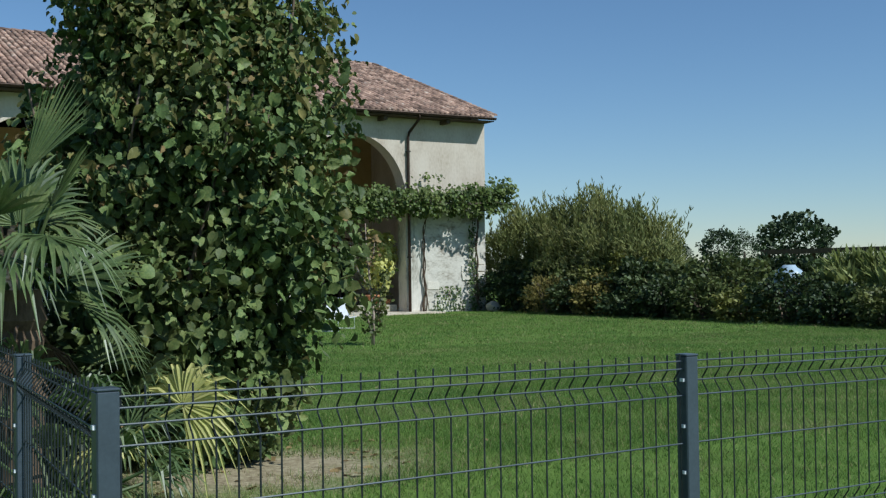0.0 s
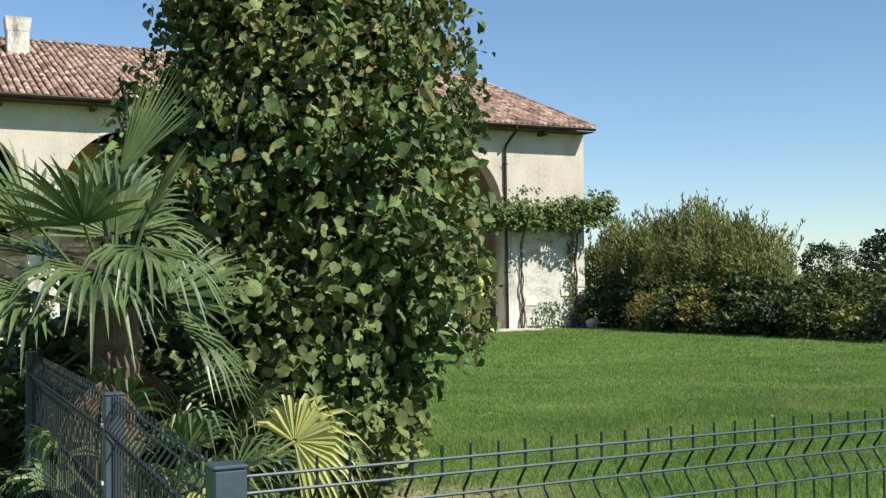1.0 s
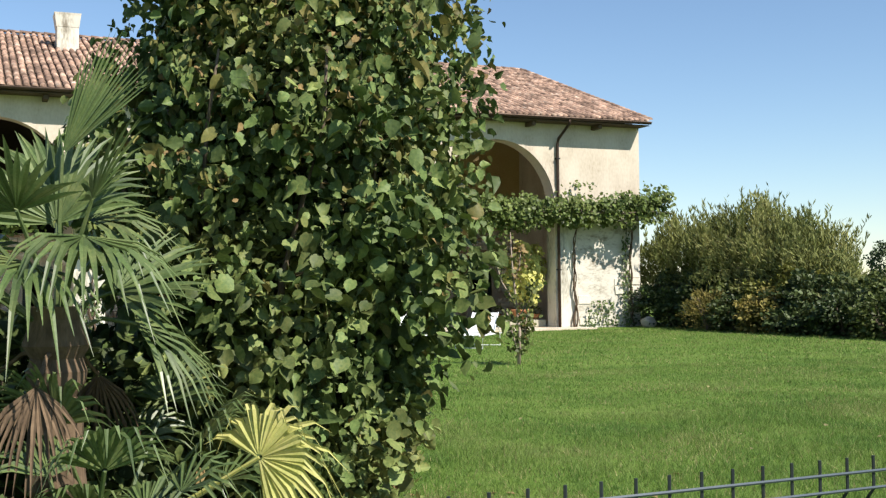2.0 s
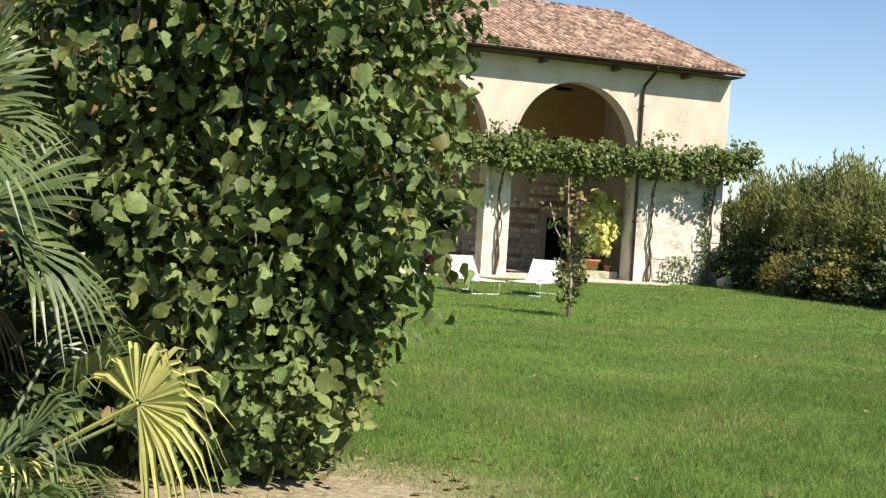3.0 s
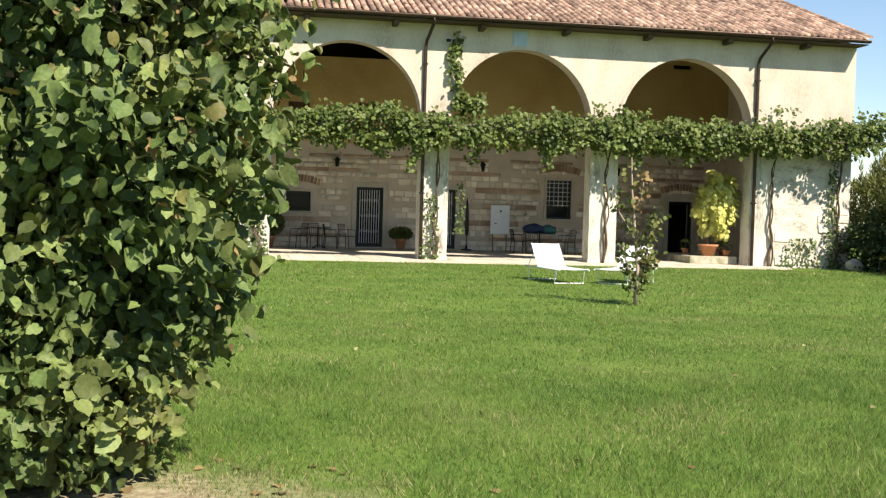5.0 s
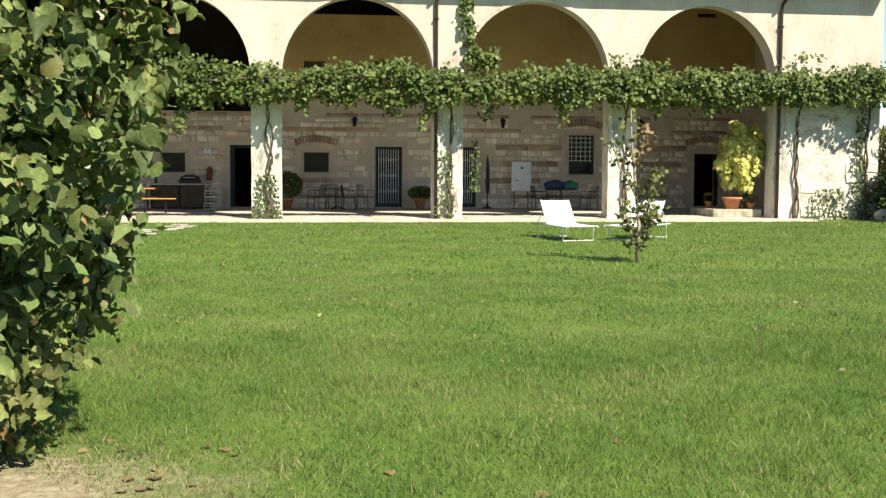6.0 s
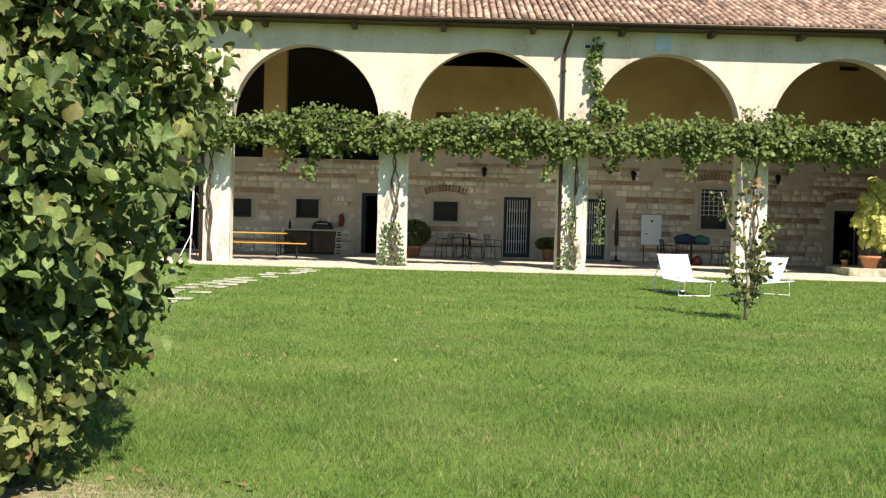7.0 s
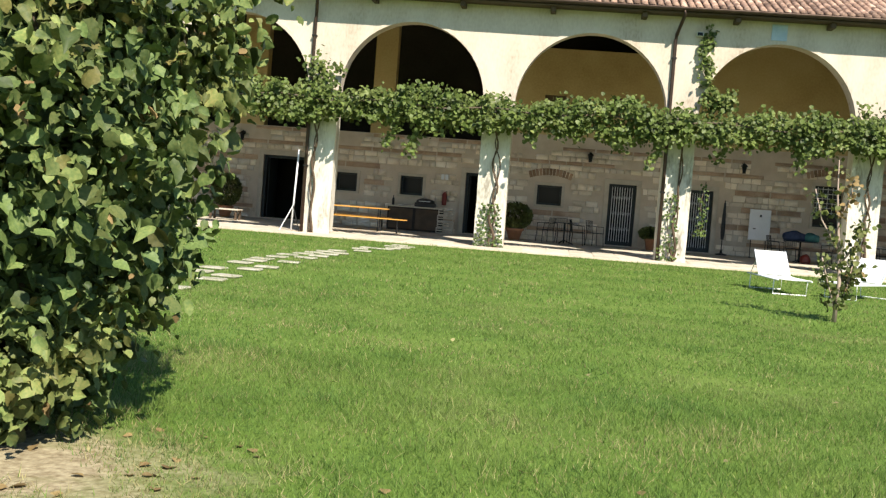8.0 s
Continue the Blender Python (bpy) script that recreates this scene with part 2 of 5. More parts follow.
def box(bm, x0, x1, y0, y1, z0, z1, bevel=0.0):
    vs = bmesh.ops.create_cube(bm, size=1.0)["verts"]
    for v in vs:
        v.co = Vector((x0 + (v.co.x + 0.5) * (x1 - x0), y0 + (v.co.y + 0.5) * (y1 - y0), z0 + (v.co.z + 0.5) * (z1 - z0)))
    if bevel:
        es = list({e for v in vs for e in v.link_edges})
        bmesh.ops.bevel(bm, geom=es, offset=bevel, segments=1, affect='EDGES', profile=0.5)
    return bm


def one_box(*a, bevel=0.0):
    return box(bmesh.new(), *a, bevel=bevel)


def tube(bm, pts, radii, n=8, cap=True):
    """A tube through pts."""
    pts = [Vector(p) for p in pts]
    if not hasattr(radii, "__len__"):
        radii = [radii] * len(pts)
    rings = []
    for i, p in enumerate(pts):
        d = (pts[min(i + 1, len(pts) - 1)] - pts[max(i - 1, 0)]).normalized()
        u = d.cross(Vector((0, 0, 1)) if abs(d.z) < 0.95 else Vector((1, 0, 0))).normalized()
        w = d.cross(u)
        rings.append([bm.verts.new(p + (u * math.cos(k * math.tau / n) + w * math.sin(k * math.tau / n)) * radii[i]) for k in range(n)])
    for a, b in zip(rings, rings[1:]):
        for k in range(n):
            bm.faces.new((a[k], a[(k + 1) % n], b[(k + 1) % n], b[k]))
    if cap:
        bm.faces.new(rings[0][::-1])
        bm.faces.new(rings[-1])
    return bm


def lathe(bm, profile, n=20, at=(0, 0, 0)):
    """Turned shape from (radius, height) rows."""
    rings = [[bm.verts.new((at[0] + r * math.cos(k * math.tau / n), at[1] + r * math.sin(k * math.tau / n), at[2] + z)) for k in range(n)] for r, z in profile]
    for a, b in zip(rings, rings[1:]):
        for k in range(n):
            bm.faces.new((a[k], a[(k + 1) % n], b[(k + 1) % n], b[k]))
    bm.faces.new(rings[0][::-1])
    bm.faces.new(rings[-1])
    return bm


def hazel_leaf_shape():
    """Broad leaf with a toothed edge, a short tip and a folded midrib."""
    half = [(0.20, -0.02), (0.36, 0.10), (0.41, 0.22), (0.50, 0.36), (0.46, 0.50), (0.48, 0.62), (0.36, 0.78), (0.22, 0.92)]
    rib = [(0, 0.04, -0.03), (0, 0.5, -0.09), (0, 1.08, -0.2)]
    V = rib + [(x, y, 0.05 - 0.10 * y * y) for x, y in half] + [(-x, y, 0.05 - 0.10 * y * y) for x, y in half]
    F = []
    for o in (3, 11):
        ring = [0] + list(range(o, o + 8)) + [2]
        for i, j in zip(ring, ring[1:]):
            F.append((1, i, j) if o == 3 else (1, j, i))
    return np.array(V, float), np.array(F)


LEAF = hazel_leaf_shape()
PLAIN = (np.array([(0, 0, 0), (0, 0.55, -0.06), (0, 1.05, -0.16), (-0.36, 0.25, 0.06), (-0.44, 0.66, 0.03), (0.36, 0.25, 0.06), (0.44, 0.66, 0.03)], float),
         np.array([(0, 5, 1), (5, 6, 1), (6, 2, 1), (0, 1, 3), (3, 1, 4), (4, 1, 2)]))
SLIM = (np.array([(0, 0, 0), (-0.10, 0.5, 0.0), (0.10, 0.5, 0.02), (0, 1.0, -0.08)], float), np.array([(0, 2, 1), (1, 2, 3)]))
VINE = (np.array([(0, 0, 0), (-0.5, 0.3, 0.05), (-0.3, 0.85, 0.0), (0, 1.0, -0.15), (0.3, 0.85, 0.0), (0.5, 0.3, 0.05), (0, 0.5, -0.05)], float),
        np.array([(0, 6, 1), (1, 6, 2), (2, 6, 3), (3, 6, 4), (4, 6, 5), (5, 6, 0)]))


def frames_of(axis, normal):
    y = axis / np.linalg.norm(axis, axis=1, keepdims=True)
    x = np.cross(y, normal)
    x /= np.linalg.norm(x, axis=1, keepdims=True) + 1e-9
    z = np.cross(x, y)
    return np.stack([x, y, z], axis=2)


def raw_mesh(name, verts, tris):
    me = bpy.data.meshes.new(name)
    me.vertices.add(len(verts))
    me.vertices.foreach_set("co", np.asarray(verts, np.float32).ravel())
    me.loops.add(len(tris) * 3)
    me.loops.foreach_set("vertex_index", np.asarray(tris, np.int32).ravel())
    me.polygons.add(len(tris))
    me.polygons.foreach_set("loop_start", np.arange(0, len(tris) * 3, 3, dtype=np.int32))
    me.polygons.foreach_set("loop_total", np.full(len(tris), 3, dtype=np.int32))
    me.update(calc_edges=True)
    return me


def leaves(name, pos, axis, normal, size, mat, parent=None, shape=PLAIN, kind="stuff"):
    """Many leaves joined in one mesh."""
    T, F = shape
    R = frames_of(np.asarray(axis, float), np.asarray(normal, float))
    n = len(R)
    local = np.repeat(T[None], n, 0)
    if shape is LEAF:
        # uneven outline, cupped or folded by a different amount each
        local = local + rng.normal(size=local.shape) * [0.025, 0.025, 0.025]
        local[:, :, 2] += (np.abs(local[:, :, 0]) * rng.normal(0.25, 0.45, (n, 1))) - (local[:, :, 1] ** 2) * rng.normal(0.1, 0.25, (n, 1))
        local[:, :, 0] *= rng.uniform(0.75, 1.1, (n, 1))
    local = local * np.asarray(size, float).reshape(-1, 1, 1)
    V = np.einsum("nij,nvj->nvi", R, local) + np.asarray(pos)[:, None]
    tris = (F[None] + (np.arange(len(V)) * len(T))[:, None, None]).reshape(-1, 3)
    me = raw_mesh(name, V.reshape(-1, 3), tris)
    me.materials.append(M[mat])
    ob = new(name, me)
    ob.parent = parent
    if kind:
        tagged(ob, kind=kind)
    return ob


rng = np.random.default_rng(7)


def unit(n):
    v = rng.normal(size=(n, 3))
    return v / np.linalg.norm(v, axis=1, keepdims=True)


# ---- the plan ----
X1 = -2.98                   # centre of the first pillar
PILLARS = [X1, -8.03, -13.13, -18.22, -23.24, -28.3, -33.35, -38.4]
XR, XL = -0.08, PILLARS[-1] - 0.4
YB = 8.0                     # back wall of the portico
ZT, ZS, RA = 6.85, 4.03, 2.17  # wall top, arch springing, arch radius
PW = 0.42                    # half width of a pillar
RIDGE_Y, PITCH = 8.95, 0.365
EAVE_Y, EAVE_Z = -0.62, 6.95


def worn_earth(m):
    """Bare dry earth showing through the lawn at the hazel's foot."""
    n, l = m.node_tree.nodes, m.node_tree.links
    bsdf = n["Principled BSDF"]
    old = bsdf.inputs["Base Color"].links[0].from_socket
    geo = n.new("ShaderNodeNewGeometry")
    mp = n.new("ShaderNodeMapping")
    mp.inputs["Location"].default_value = (19.2 / 1.35, 26.35 / 0.95, 0)
    mp.inputs["Scale"].default_value = (1 / 1.35, 1 / 0.95, 0)
    ln = n.new("ShaderNodeVectorMath")
    ln.operation = 'LENGTH'
    nz = n.new("ShaderNodeTexNoise")
    nz.inputs["Scale"].default_value, nz.inputs["Detail"].default_value = 3.5, 6
    add = n.new("ShaderNodeMath")
    add.operation = 'ADD'
    mr = n.new("ShaderNodeMapRange")
    mr.inputs[1].default_value, mr.inputs[2].default_value, mr.inputs[3].default_value, mr.inputs[4].default_value = 1.0, 1.7, 1.0, 0.0
    earth = n.new("ShaderNodeValToRGB")
    earth.color_ramp.elements[0].position, earth.color_ramp.elements[0].color = 0.3, (0.20, 0.155, 0.09, 1)
    earth.color_ramp.elements[1].position, earth.color_ramp.elements[1].color = 0.7, (0.42, 0.36, 0.23, 1)
    fine = n.new("ShaderNodeTexNoise")
    fine.inputs["Scale"].default_value, fine.inputs["Detail"].default_value = 22, 5
    mix = n.new("ShaderNodeMix")
    mix.data_type = 'RGBA'
    l.new(geo.outputs["Position"], mp.inputs["Vector"])
    l.new(geo.outputs["Position"], nz.inputs["Vector"])
    l.new(geo.outputs["Position"], fine.inputs["Vector"])
    l.new(mp.outputs[0], ln.inputs[0])
    l.new(ln.outputs["Value"], add.inputs[0])
    l.new(nz.outputs[0], add.inputs[1])
    l.new(add.outputs[0], mr.inputs[0])
    l.new(fine.outputs[0], earth.inputs[0])
    l.new(mr.outputs[0], mix.inputs[0])
    l.new(old, mix.inputs[6])
    l.new(earth.outputs[0], mix.inputs[7])
    l.new(mix.outputs[2], bsdf.inputs["Base Color"])


def ground():
    bm = bmesh.new()
    bmesh.ops.create_grid(bm, x_segments=60, y_segments=60, size=1.0)
    for v in bm.verts:
        sx, sy = v.co.x, v.co.y
        v.co.x = -12 + 1400 * sx * abs(sx) ** 2.2
        v.co.y = -12 + 1400 * sy * abs(sy) ** 2.2
        v.co.z = -0.03
    ob = mesh_ob("ground", bm, "lawn")
    worn_earth(M["lawn"])
    tagged(ob, "short mown green lawn with paler dry patches", "lawn", kind="structure")


ground()


def arcade():
    bm = bmesh.new()
    y0, y1 = 0.0, 0.6

    def quad(a, b, c, d):
        bm.faces.new([bm.verts.new(p) for p in (a, b, c, d)])

    def slab(x0, x1, z0, z1):
        quad((x0, y0, z0), (x1, y0, z0), (x1, y0, z1), (x0, y0, z1))
        quad((x1, y1, z0), (x0, y1, z0), (x0, y1, z1), (x1, y1, z1))

    n = 28
    for a, b in zip(PILLARS[1:], PILLARS):
        c, r = (a + b) / 2, (b - a) / 2 - PW
        zc = ZS
        pts = [(c + r * math.cos(math.pi * (1 - k / n)), zc + RA * math.sin(math.pi * k / n)) for k in range(n + 1)]
        for (xa, za), (xb, zb) in zip(pts, pts[1:]):
            quad((xa, y0, za), (xb, y0, zb), (xb, y0, ZT), (xa, y0, ZT))
            quad((xb, y1, zb), (xa, y1, za), (xa, y1, ZT), (xb, y1, ZT))
            quad((xa, y0, za), (xa, y1, za), (xb, y1, zb), (xb, y0, zb))
    for p in PILLARS[1:]:
        slab(p - PW, p + PW, ZS, ZT)
        for x, s in ((p - PW, -1), (p + PW, 1)):
            quad((x, y0, ZS - 0.001), (x, y1, ZS - 0.001), (x, y1, ZS), (x, y0, ZS))
    slab(PILLARS[0] - PW, XR, ZS, ZT)
    quad((XR, y0, ZS), (XR, y1, ZS), (XR, y1, ZT), (XR, y0, ZT))
    bmesh.ops.remove_doubles(bm, verts=bm.verts, dist=0.0005)
    bmesh.ops.recalc_face_normals(bm, faces=bm.faces)
    tagged(mesh_ob("wall_front", bm, "plaster"), "cream plastered arcade wall with round arches", "wall", kind="structure")
    # arch mouldings, a little proud
    for a, b in zip(PILLARS[1:], PILLARS):
        c, r = (a + b) / 2, (b - a) / 2 - PW
        bm = bmesh.new()
        rows = []
        for k in range(n + 1):
            t = math.pi * k / n
            ring = []
            for dr, yy in ((0.012, -0.025), (0.11, -0.025), (0.11, 0.004), (0.012, 0.3)):
                ring.append(bm.verts.new((c - (r - 0.03 + dr) * math.cos(t), yy, ZS + (RA - 0.03 + dr) * math.sin(t))))
            rows.append(ring)
        for u, v in zip(rows, rows[1:]):
            for k in range(4):
                bm.faces.new((u[k], u[(k + 1) % 4], v[(k + 1) % 4], v[k]))
        bmesh.ops.recalc_face_normals(bm, faces=bm.faces)
        tagged(mesh_ob("trim", bm, "plaster", smooth=False), "plain raised plaster band round an arch", "trim", kind="structure")


arcade()


def pillar(x, w=PW, first=False):
    e = thing("pillar", "whitewashed square masonry pillar, worn and stained", "pillar", (x, 0.3, 0), group="portico pillars", kind="structure")
    bm = bmesh.new()
    for i in range(7):
        z0, z1 = 0.0 + i * 0.57, 0.57 + i * 0.57
        vs = bmesh.ops.create_cube(bm, size=1.0)["verts"]
        for v in vs:
            v.co = Vector((v.co.x * (2 * w), v.co.y * 0.6, z0 + (v.co.z + 0.5) * (z1 - z0)))
    bmesh.ops.remove_doubles(bm, verts=bm.verts, dist=0.001)
    bmesh.ops.subdivide_edges(bm, edges=bm.edges, cuts=2, use_grid_fill=True)
    for v in bm.verts:
        k = noise.noise(v.co * 2.3 + Vector((x, 0, 0))) * 0.012
        v.co.x += k
        v.co.y += k * 0.5
    part("shaft", bm, "whitewash", e)
    part("base", one_box(-w - 0.015, w + 0.015, -0.315, 0.315, -0.05, 0.1, bevel=0.01), "whitewash", e)
    part("capital", one_box(-w - 0.03, w + 0.03, -0.33, 0.33, 3.95, ZS, bevel=0.015), "plaster", e)
    return e


for p in PILLARS:
    pillar(p)


def wall_box(name, label, mat, *a):
    return tagged(mesh_ob(name, one_box(*a), mat), label, "wall", kind="structure")


# the closed end of the portico beside the first pillar
wall_box("wall_end", "rough whitewashed stone wall with peeling plaster", "limewash", X1 + PW, XR, 0.05, 0.6, -0.05, ZS)
wall_box("wall_right", "cream plastered end wall", "plaster", XR - 0.55, XR, 0.6, 18.5, -0.05, ZT)
wall_box("wall_left", "cream plastered end wall", "plaster", XL - 0.5, XL, 0, 18.5, -0.05, ZT)
wall_box("wall_rear", "plain plastered rear wall", "plaster", XL, XR, 18.0, 18.5, -0.05, ZT)

# back wall openings: x0, x1, z0, z1
DOORS = [(-14.6, -13.65, 0.06, 2.2), (-11.9, -11.0, 0.06, 2.2), (-19.65, -18.75, 0.06, 2.22), (-2.87, -1.95, 0.1, 2.02), (-27.0, -25.4, 0.06, 2.33)]
WINDOWS = [(-24.28, -23.55, 1.25, 1.9), (-21.97, -21.17, 1.27, 1.94), (-17.1, -16.24, 1.29, 1.98), (-7.6, -6.68, 1.25, 2.66)]
UPPER = [(-17.09, -16.34, 4.75, 5.16), (-14.68, -13.82, 4.8, 5.2), (-2.8, -2.1, 4.75, 5.14), (-2.85, -2.1, 6.98, 7.14)]
LOFT_X, LOFT_Z = -18.4, 3.38   # left of here the wall stops low and the hayloft is open


def back_wall():
    xs = sorted({XL, XR - 0.55, LOFT_X, -13.2} | {v for o in DOORS + WINDOWS + UPPER for v in o[:2]})
    zs = sorted({-0.05, LOFT_Z, 3.75, 6.78, 9.7} | {v for o in DOORS + WINDOWS + UPPER for v in o[2:]})
    for name, z_lo, z_hi, mat, label in (("wall_back_lower", -0.05, 3.75, "mortar", "mortar bed of the coursed stone wall"),
                                         ("wall_back_upper", 3.75, 9.7, "ochre", "smooth ochre plastered upper wall")):
        bm = bmesh.new()
        for xa, xb in zip(xs, xs[1:]):
            for za, zb in zip(zs, zs[1:]):
                xm, zm = (xa + xb) / 2, (za + zb) / 2
                if zm < z_lo or zm > z_hi or (xm < LOFT_X and zm > LOFT_Z) or (xm < -13.2 and zm > 6.78):
                    continue
                if any(o[0] < xm < o[1] and o[2] < zm < o[3] for o in DOORS + WINDOWS + UPPER):
                    continue
                box(bm, xa, xb, YB, YB + 0.5, za, zb)
        bmesh.ops.remove_doubles(bm, verts=bm.verts, dist=0.0005)
        tagged(mesh_ob(name, bm, mat), label, "wall", kind="structure")
    # rooms behind, unseen; their wall colour carries the darkness of unlit depth
    wall_box("wall_inner", "inner room wall coloured near-black for unlit depth", "unlit_dark", XL, XR, 11.5, 11.7, -0.05, 9.6)
    tagged(mesh_ob("floor_loft", one_box(XL, XR - 0.55, YB + 0.5, 11.5, 3.2, 3.35), "wood_dark"), "dark loft floor boards", "floor", kind="structure")


back_wall()
wall_box("wall_loft_post", "ochre plastered masonry pier in the open loft", "ochre", -23.2, -22.42, YB + 0.0, YB + 0.5, LOFT_Z, 9.7)
wall_box("wall_loft_post.001", "ochre plastered masonry pier in the open loft", "ochre", -28.0, -27.1, YB + 0.0, YB + 0.5, LOFT_Z, 9.7)
def sloped(name, label, cat, x0, x1, y0, y1, drop, thick, mat, kind="structure", group=""):
    bm = one_box(x0, x1, y0, y1, 0, thick)
    for v in bm.verts:
        v.co.z += EAVE_Z + PITCH * (min(v.co.y, 2 * RIDGE_Y - v.co.y) - EAVE_Y) - drop
    return tagged(mesh_ob(name, bm, mat), label, cat, group, kind)


sloped("ceiling", "dark boarded underside of the roof", "ceiling", XL, XR - 0.55, 0.0, RIDGE_Y, 0.28, 0.04, "wood_dark")
sloped("ceiling.001", "dark boarded underside of the roof", "ceiling", XL, XR - 0.55, RIDGE_Y, 17.9, 0.28, 0.04, "wood_dark")
for k in range(22):
    x = -1.2 - k * 1.45
    sloped("rafter", "dark squared roof rafter", "rafter", x - 0.07, x + 0.07, 0.62, YB - 0.01, 0.42, 0.135, "wood_dark", "structure", "rafters")

# portico floor
tagged(mesh_ob("floor", one_box(XL, X1 + 0.4, -1.25, YB, -0.2, 0.015), "mortar"), "pale stone paved portico floor", "floor", kind="structure")


def roof():
    run = RIDGE_Y - EAVE_Y
    x0, x1 = XL - 0.3, XR + 0.03
    bm = bmesh.new()
    for s in (1, -1):
        ye = EAVE_Y if s > 0 else 2 * RIDGE_Y - EAVE_Y
        zr = EAVE_Z + PITCH * run
        top = [(x0, ye, EAVE_Z), (x1, ye, EAVE_Z), (x1, RIDGE_Y, zr), (x0, RIDGE_Y, zr)]
        a = [bm.verts.new((p[0], p[1], p[2] - 0.02)) for p in top]
        b = [bm.verts.new((p[0], p[1], p[2] - 0.12)) for p in top]
        bm.faces.new(a)
        bm.faces.new(b[::-1])
        for k in range(4):
            bm.faces.new((a[k], b[k], b[(k + 1) % 4], a[(k + 1) % 4]))
    bmesh.ops.recalc_face_normals(bm, faces=bm.faces)
    ob = tagged(mesh_ob("roof", bm, "wood_dark"), "low pitched roof of weathered clay barrel tiles", "roof", kind="structure")
    return ob


roof_ob = roof()


def tri_prism_gable():
    for x, nm in ((XR - 0.45, "wall_gable"), (XL - 0.45, "wall_gable.001")):
        bm = bmesh.new()
        prof = [(0.0, ZT), (18.5, ZT), (RIDGE_Y, EAVE_Z + PITCH * (RIDGE_Y - EAVE_Y) - 0.14)]
        a = [bm.verts.new((x, y, z)) for y, z in prof]
        b = [bm.verts.new((x + 0.43, y, z)) for y, z in prof]
        bm.faces.new(a)
        bm.faces.new(b[::-1])
        for k in range(3):
            bm.faces.new((a[k], a[(k + 1) % 3], b[(k + 1) % 3], b[k]))
        bmesh.ops.recalc_face_normals(bm, faces=bm.faces)
        tagged(mesh_ob(nm, bm, "plaster"), "plastered gable wall", "wall", kind="structure")


tri_prism_gable()


def eave_things():
    bm = bmesh.new()
    n, x0, x1 = 8, XL - 0.3, XR + 0.05
    ring = [(EAVE_Y - 0.07 + 0.075 * math.cos(math.pi + math.pi * k / n), EAVE_Z - 0.05 + 0.075 * math.sin(math.pi + math.pi * k / n)) for k in range(n + 1)]
    ring += [(y * 0.94 + 0.06 * (EAVE_Y - 0.07), z + 0.012) for y, z in ring[::-1]]
    a = [bm.verts.new((x0, y, z)) for y, z in ring]
    b = [bm.verts.new((x1, y, z)) for y, z in ring]
    for k in range(len(ring)):
        bm.faces.new((a[k], a[(k + 1) % len(ring)], b[(k + 1) % len(ring)], b[k]))
    bm.faces.new(a)
    bm.faces.new(b[::-1])
    bmesh.ops.recalc_face_normals(bm, faces=bm.faces)
    tagged(mesh_ob("gutter", bm, "gutter"), "long brown half-round metal eaves gutter", "gutter")
    for k in range(14):
        x = -1.9 - 2.5 * k
        bm = one_box(x - 0.075, x + 0.075, EAVE_Y + 0.12, 0.02, 6.63, 6.77, bevel=0.015)
        tagged(mesh_ob("corbel", bm, "wood_dark"), "dark wooden eaves bracket", "bracket", group="eaves brackets", kind="structure")
    tagged(mesh_ob("soffit", one_box(XL - 0.3, XR + 0.03, EAVE_Y, 0.0, 6.78, 6.81), "wood_dark"), "dark boarded eaves soffit", "soffit", kind="structure")


eave_things()


def downpipe(x):
    e = thing("downpipe", "brown metal rainwater downpipe on the wall", "downpipe", (x, 0, 0), group="downpipes")
    part("pipe", tube(bmesh.new(), [(0.14, EAVE_Y - 0.07, 6.86), (0.14, EAVE_Y - 0.05, 6.72), (0.02, -0.12, 6.28), (0, -0.075, 6.1), (0, -0.075, 3), (0, -0.075, 0.02)], 0.05, 10), "gutter", e, smooth=True)
    for z in (5.6, 3.9, 1.9):
        part("clamp", one_box(-0.07, 0.07, -0.135, 0.0, z, z + 0.04), "iron", e)


for x in (PILLARS[0] - 0.33, PILLARS[2] - 0.36, PILLARS[4] - 0.36):
    downpipe(x)


# ---- doors and windows ----
def surround(o, parent, w=0.17, sill=False):
    x0, x1, z0, z1 = o
    cx = (x0 + x1) / 2
    for a, b in ((x0 - w, x0), (x1, x1 + w)):
        part("jamb", one_box(a - cx, b - cx, -0.05, 0.30, z0 - z0, z1 - z0, bevel=0.008), "frame_stone", parent)
    part("lintel", one_box(x0 - w - cx, x1 + w - cx, -0.05, 0.30, z1 - z0, z1 - z0 + w, bevel=0.008), "frame_stone", parent)
    if sill:
        part("sill", one_box(x0 - w - cx, x1 + w - cx, -0.09, 0.30, -w * 0.7, 0, bevel=0.008), "frame_stone", parent)


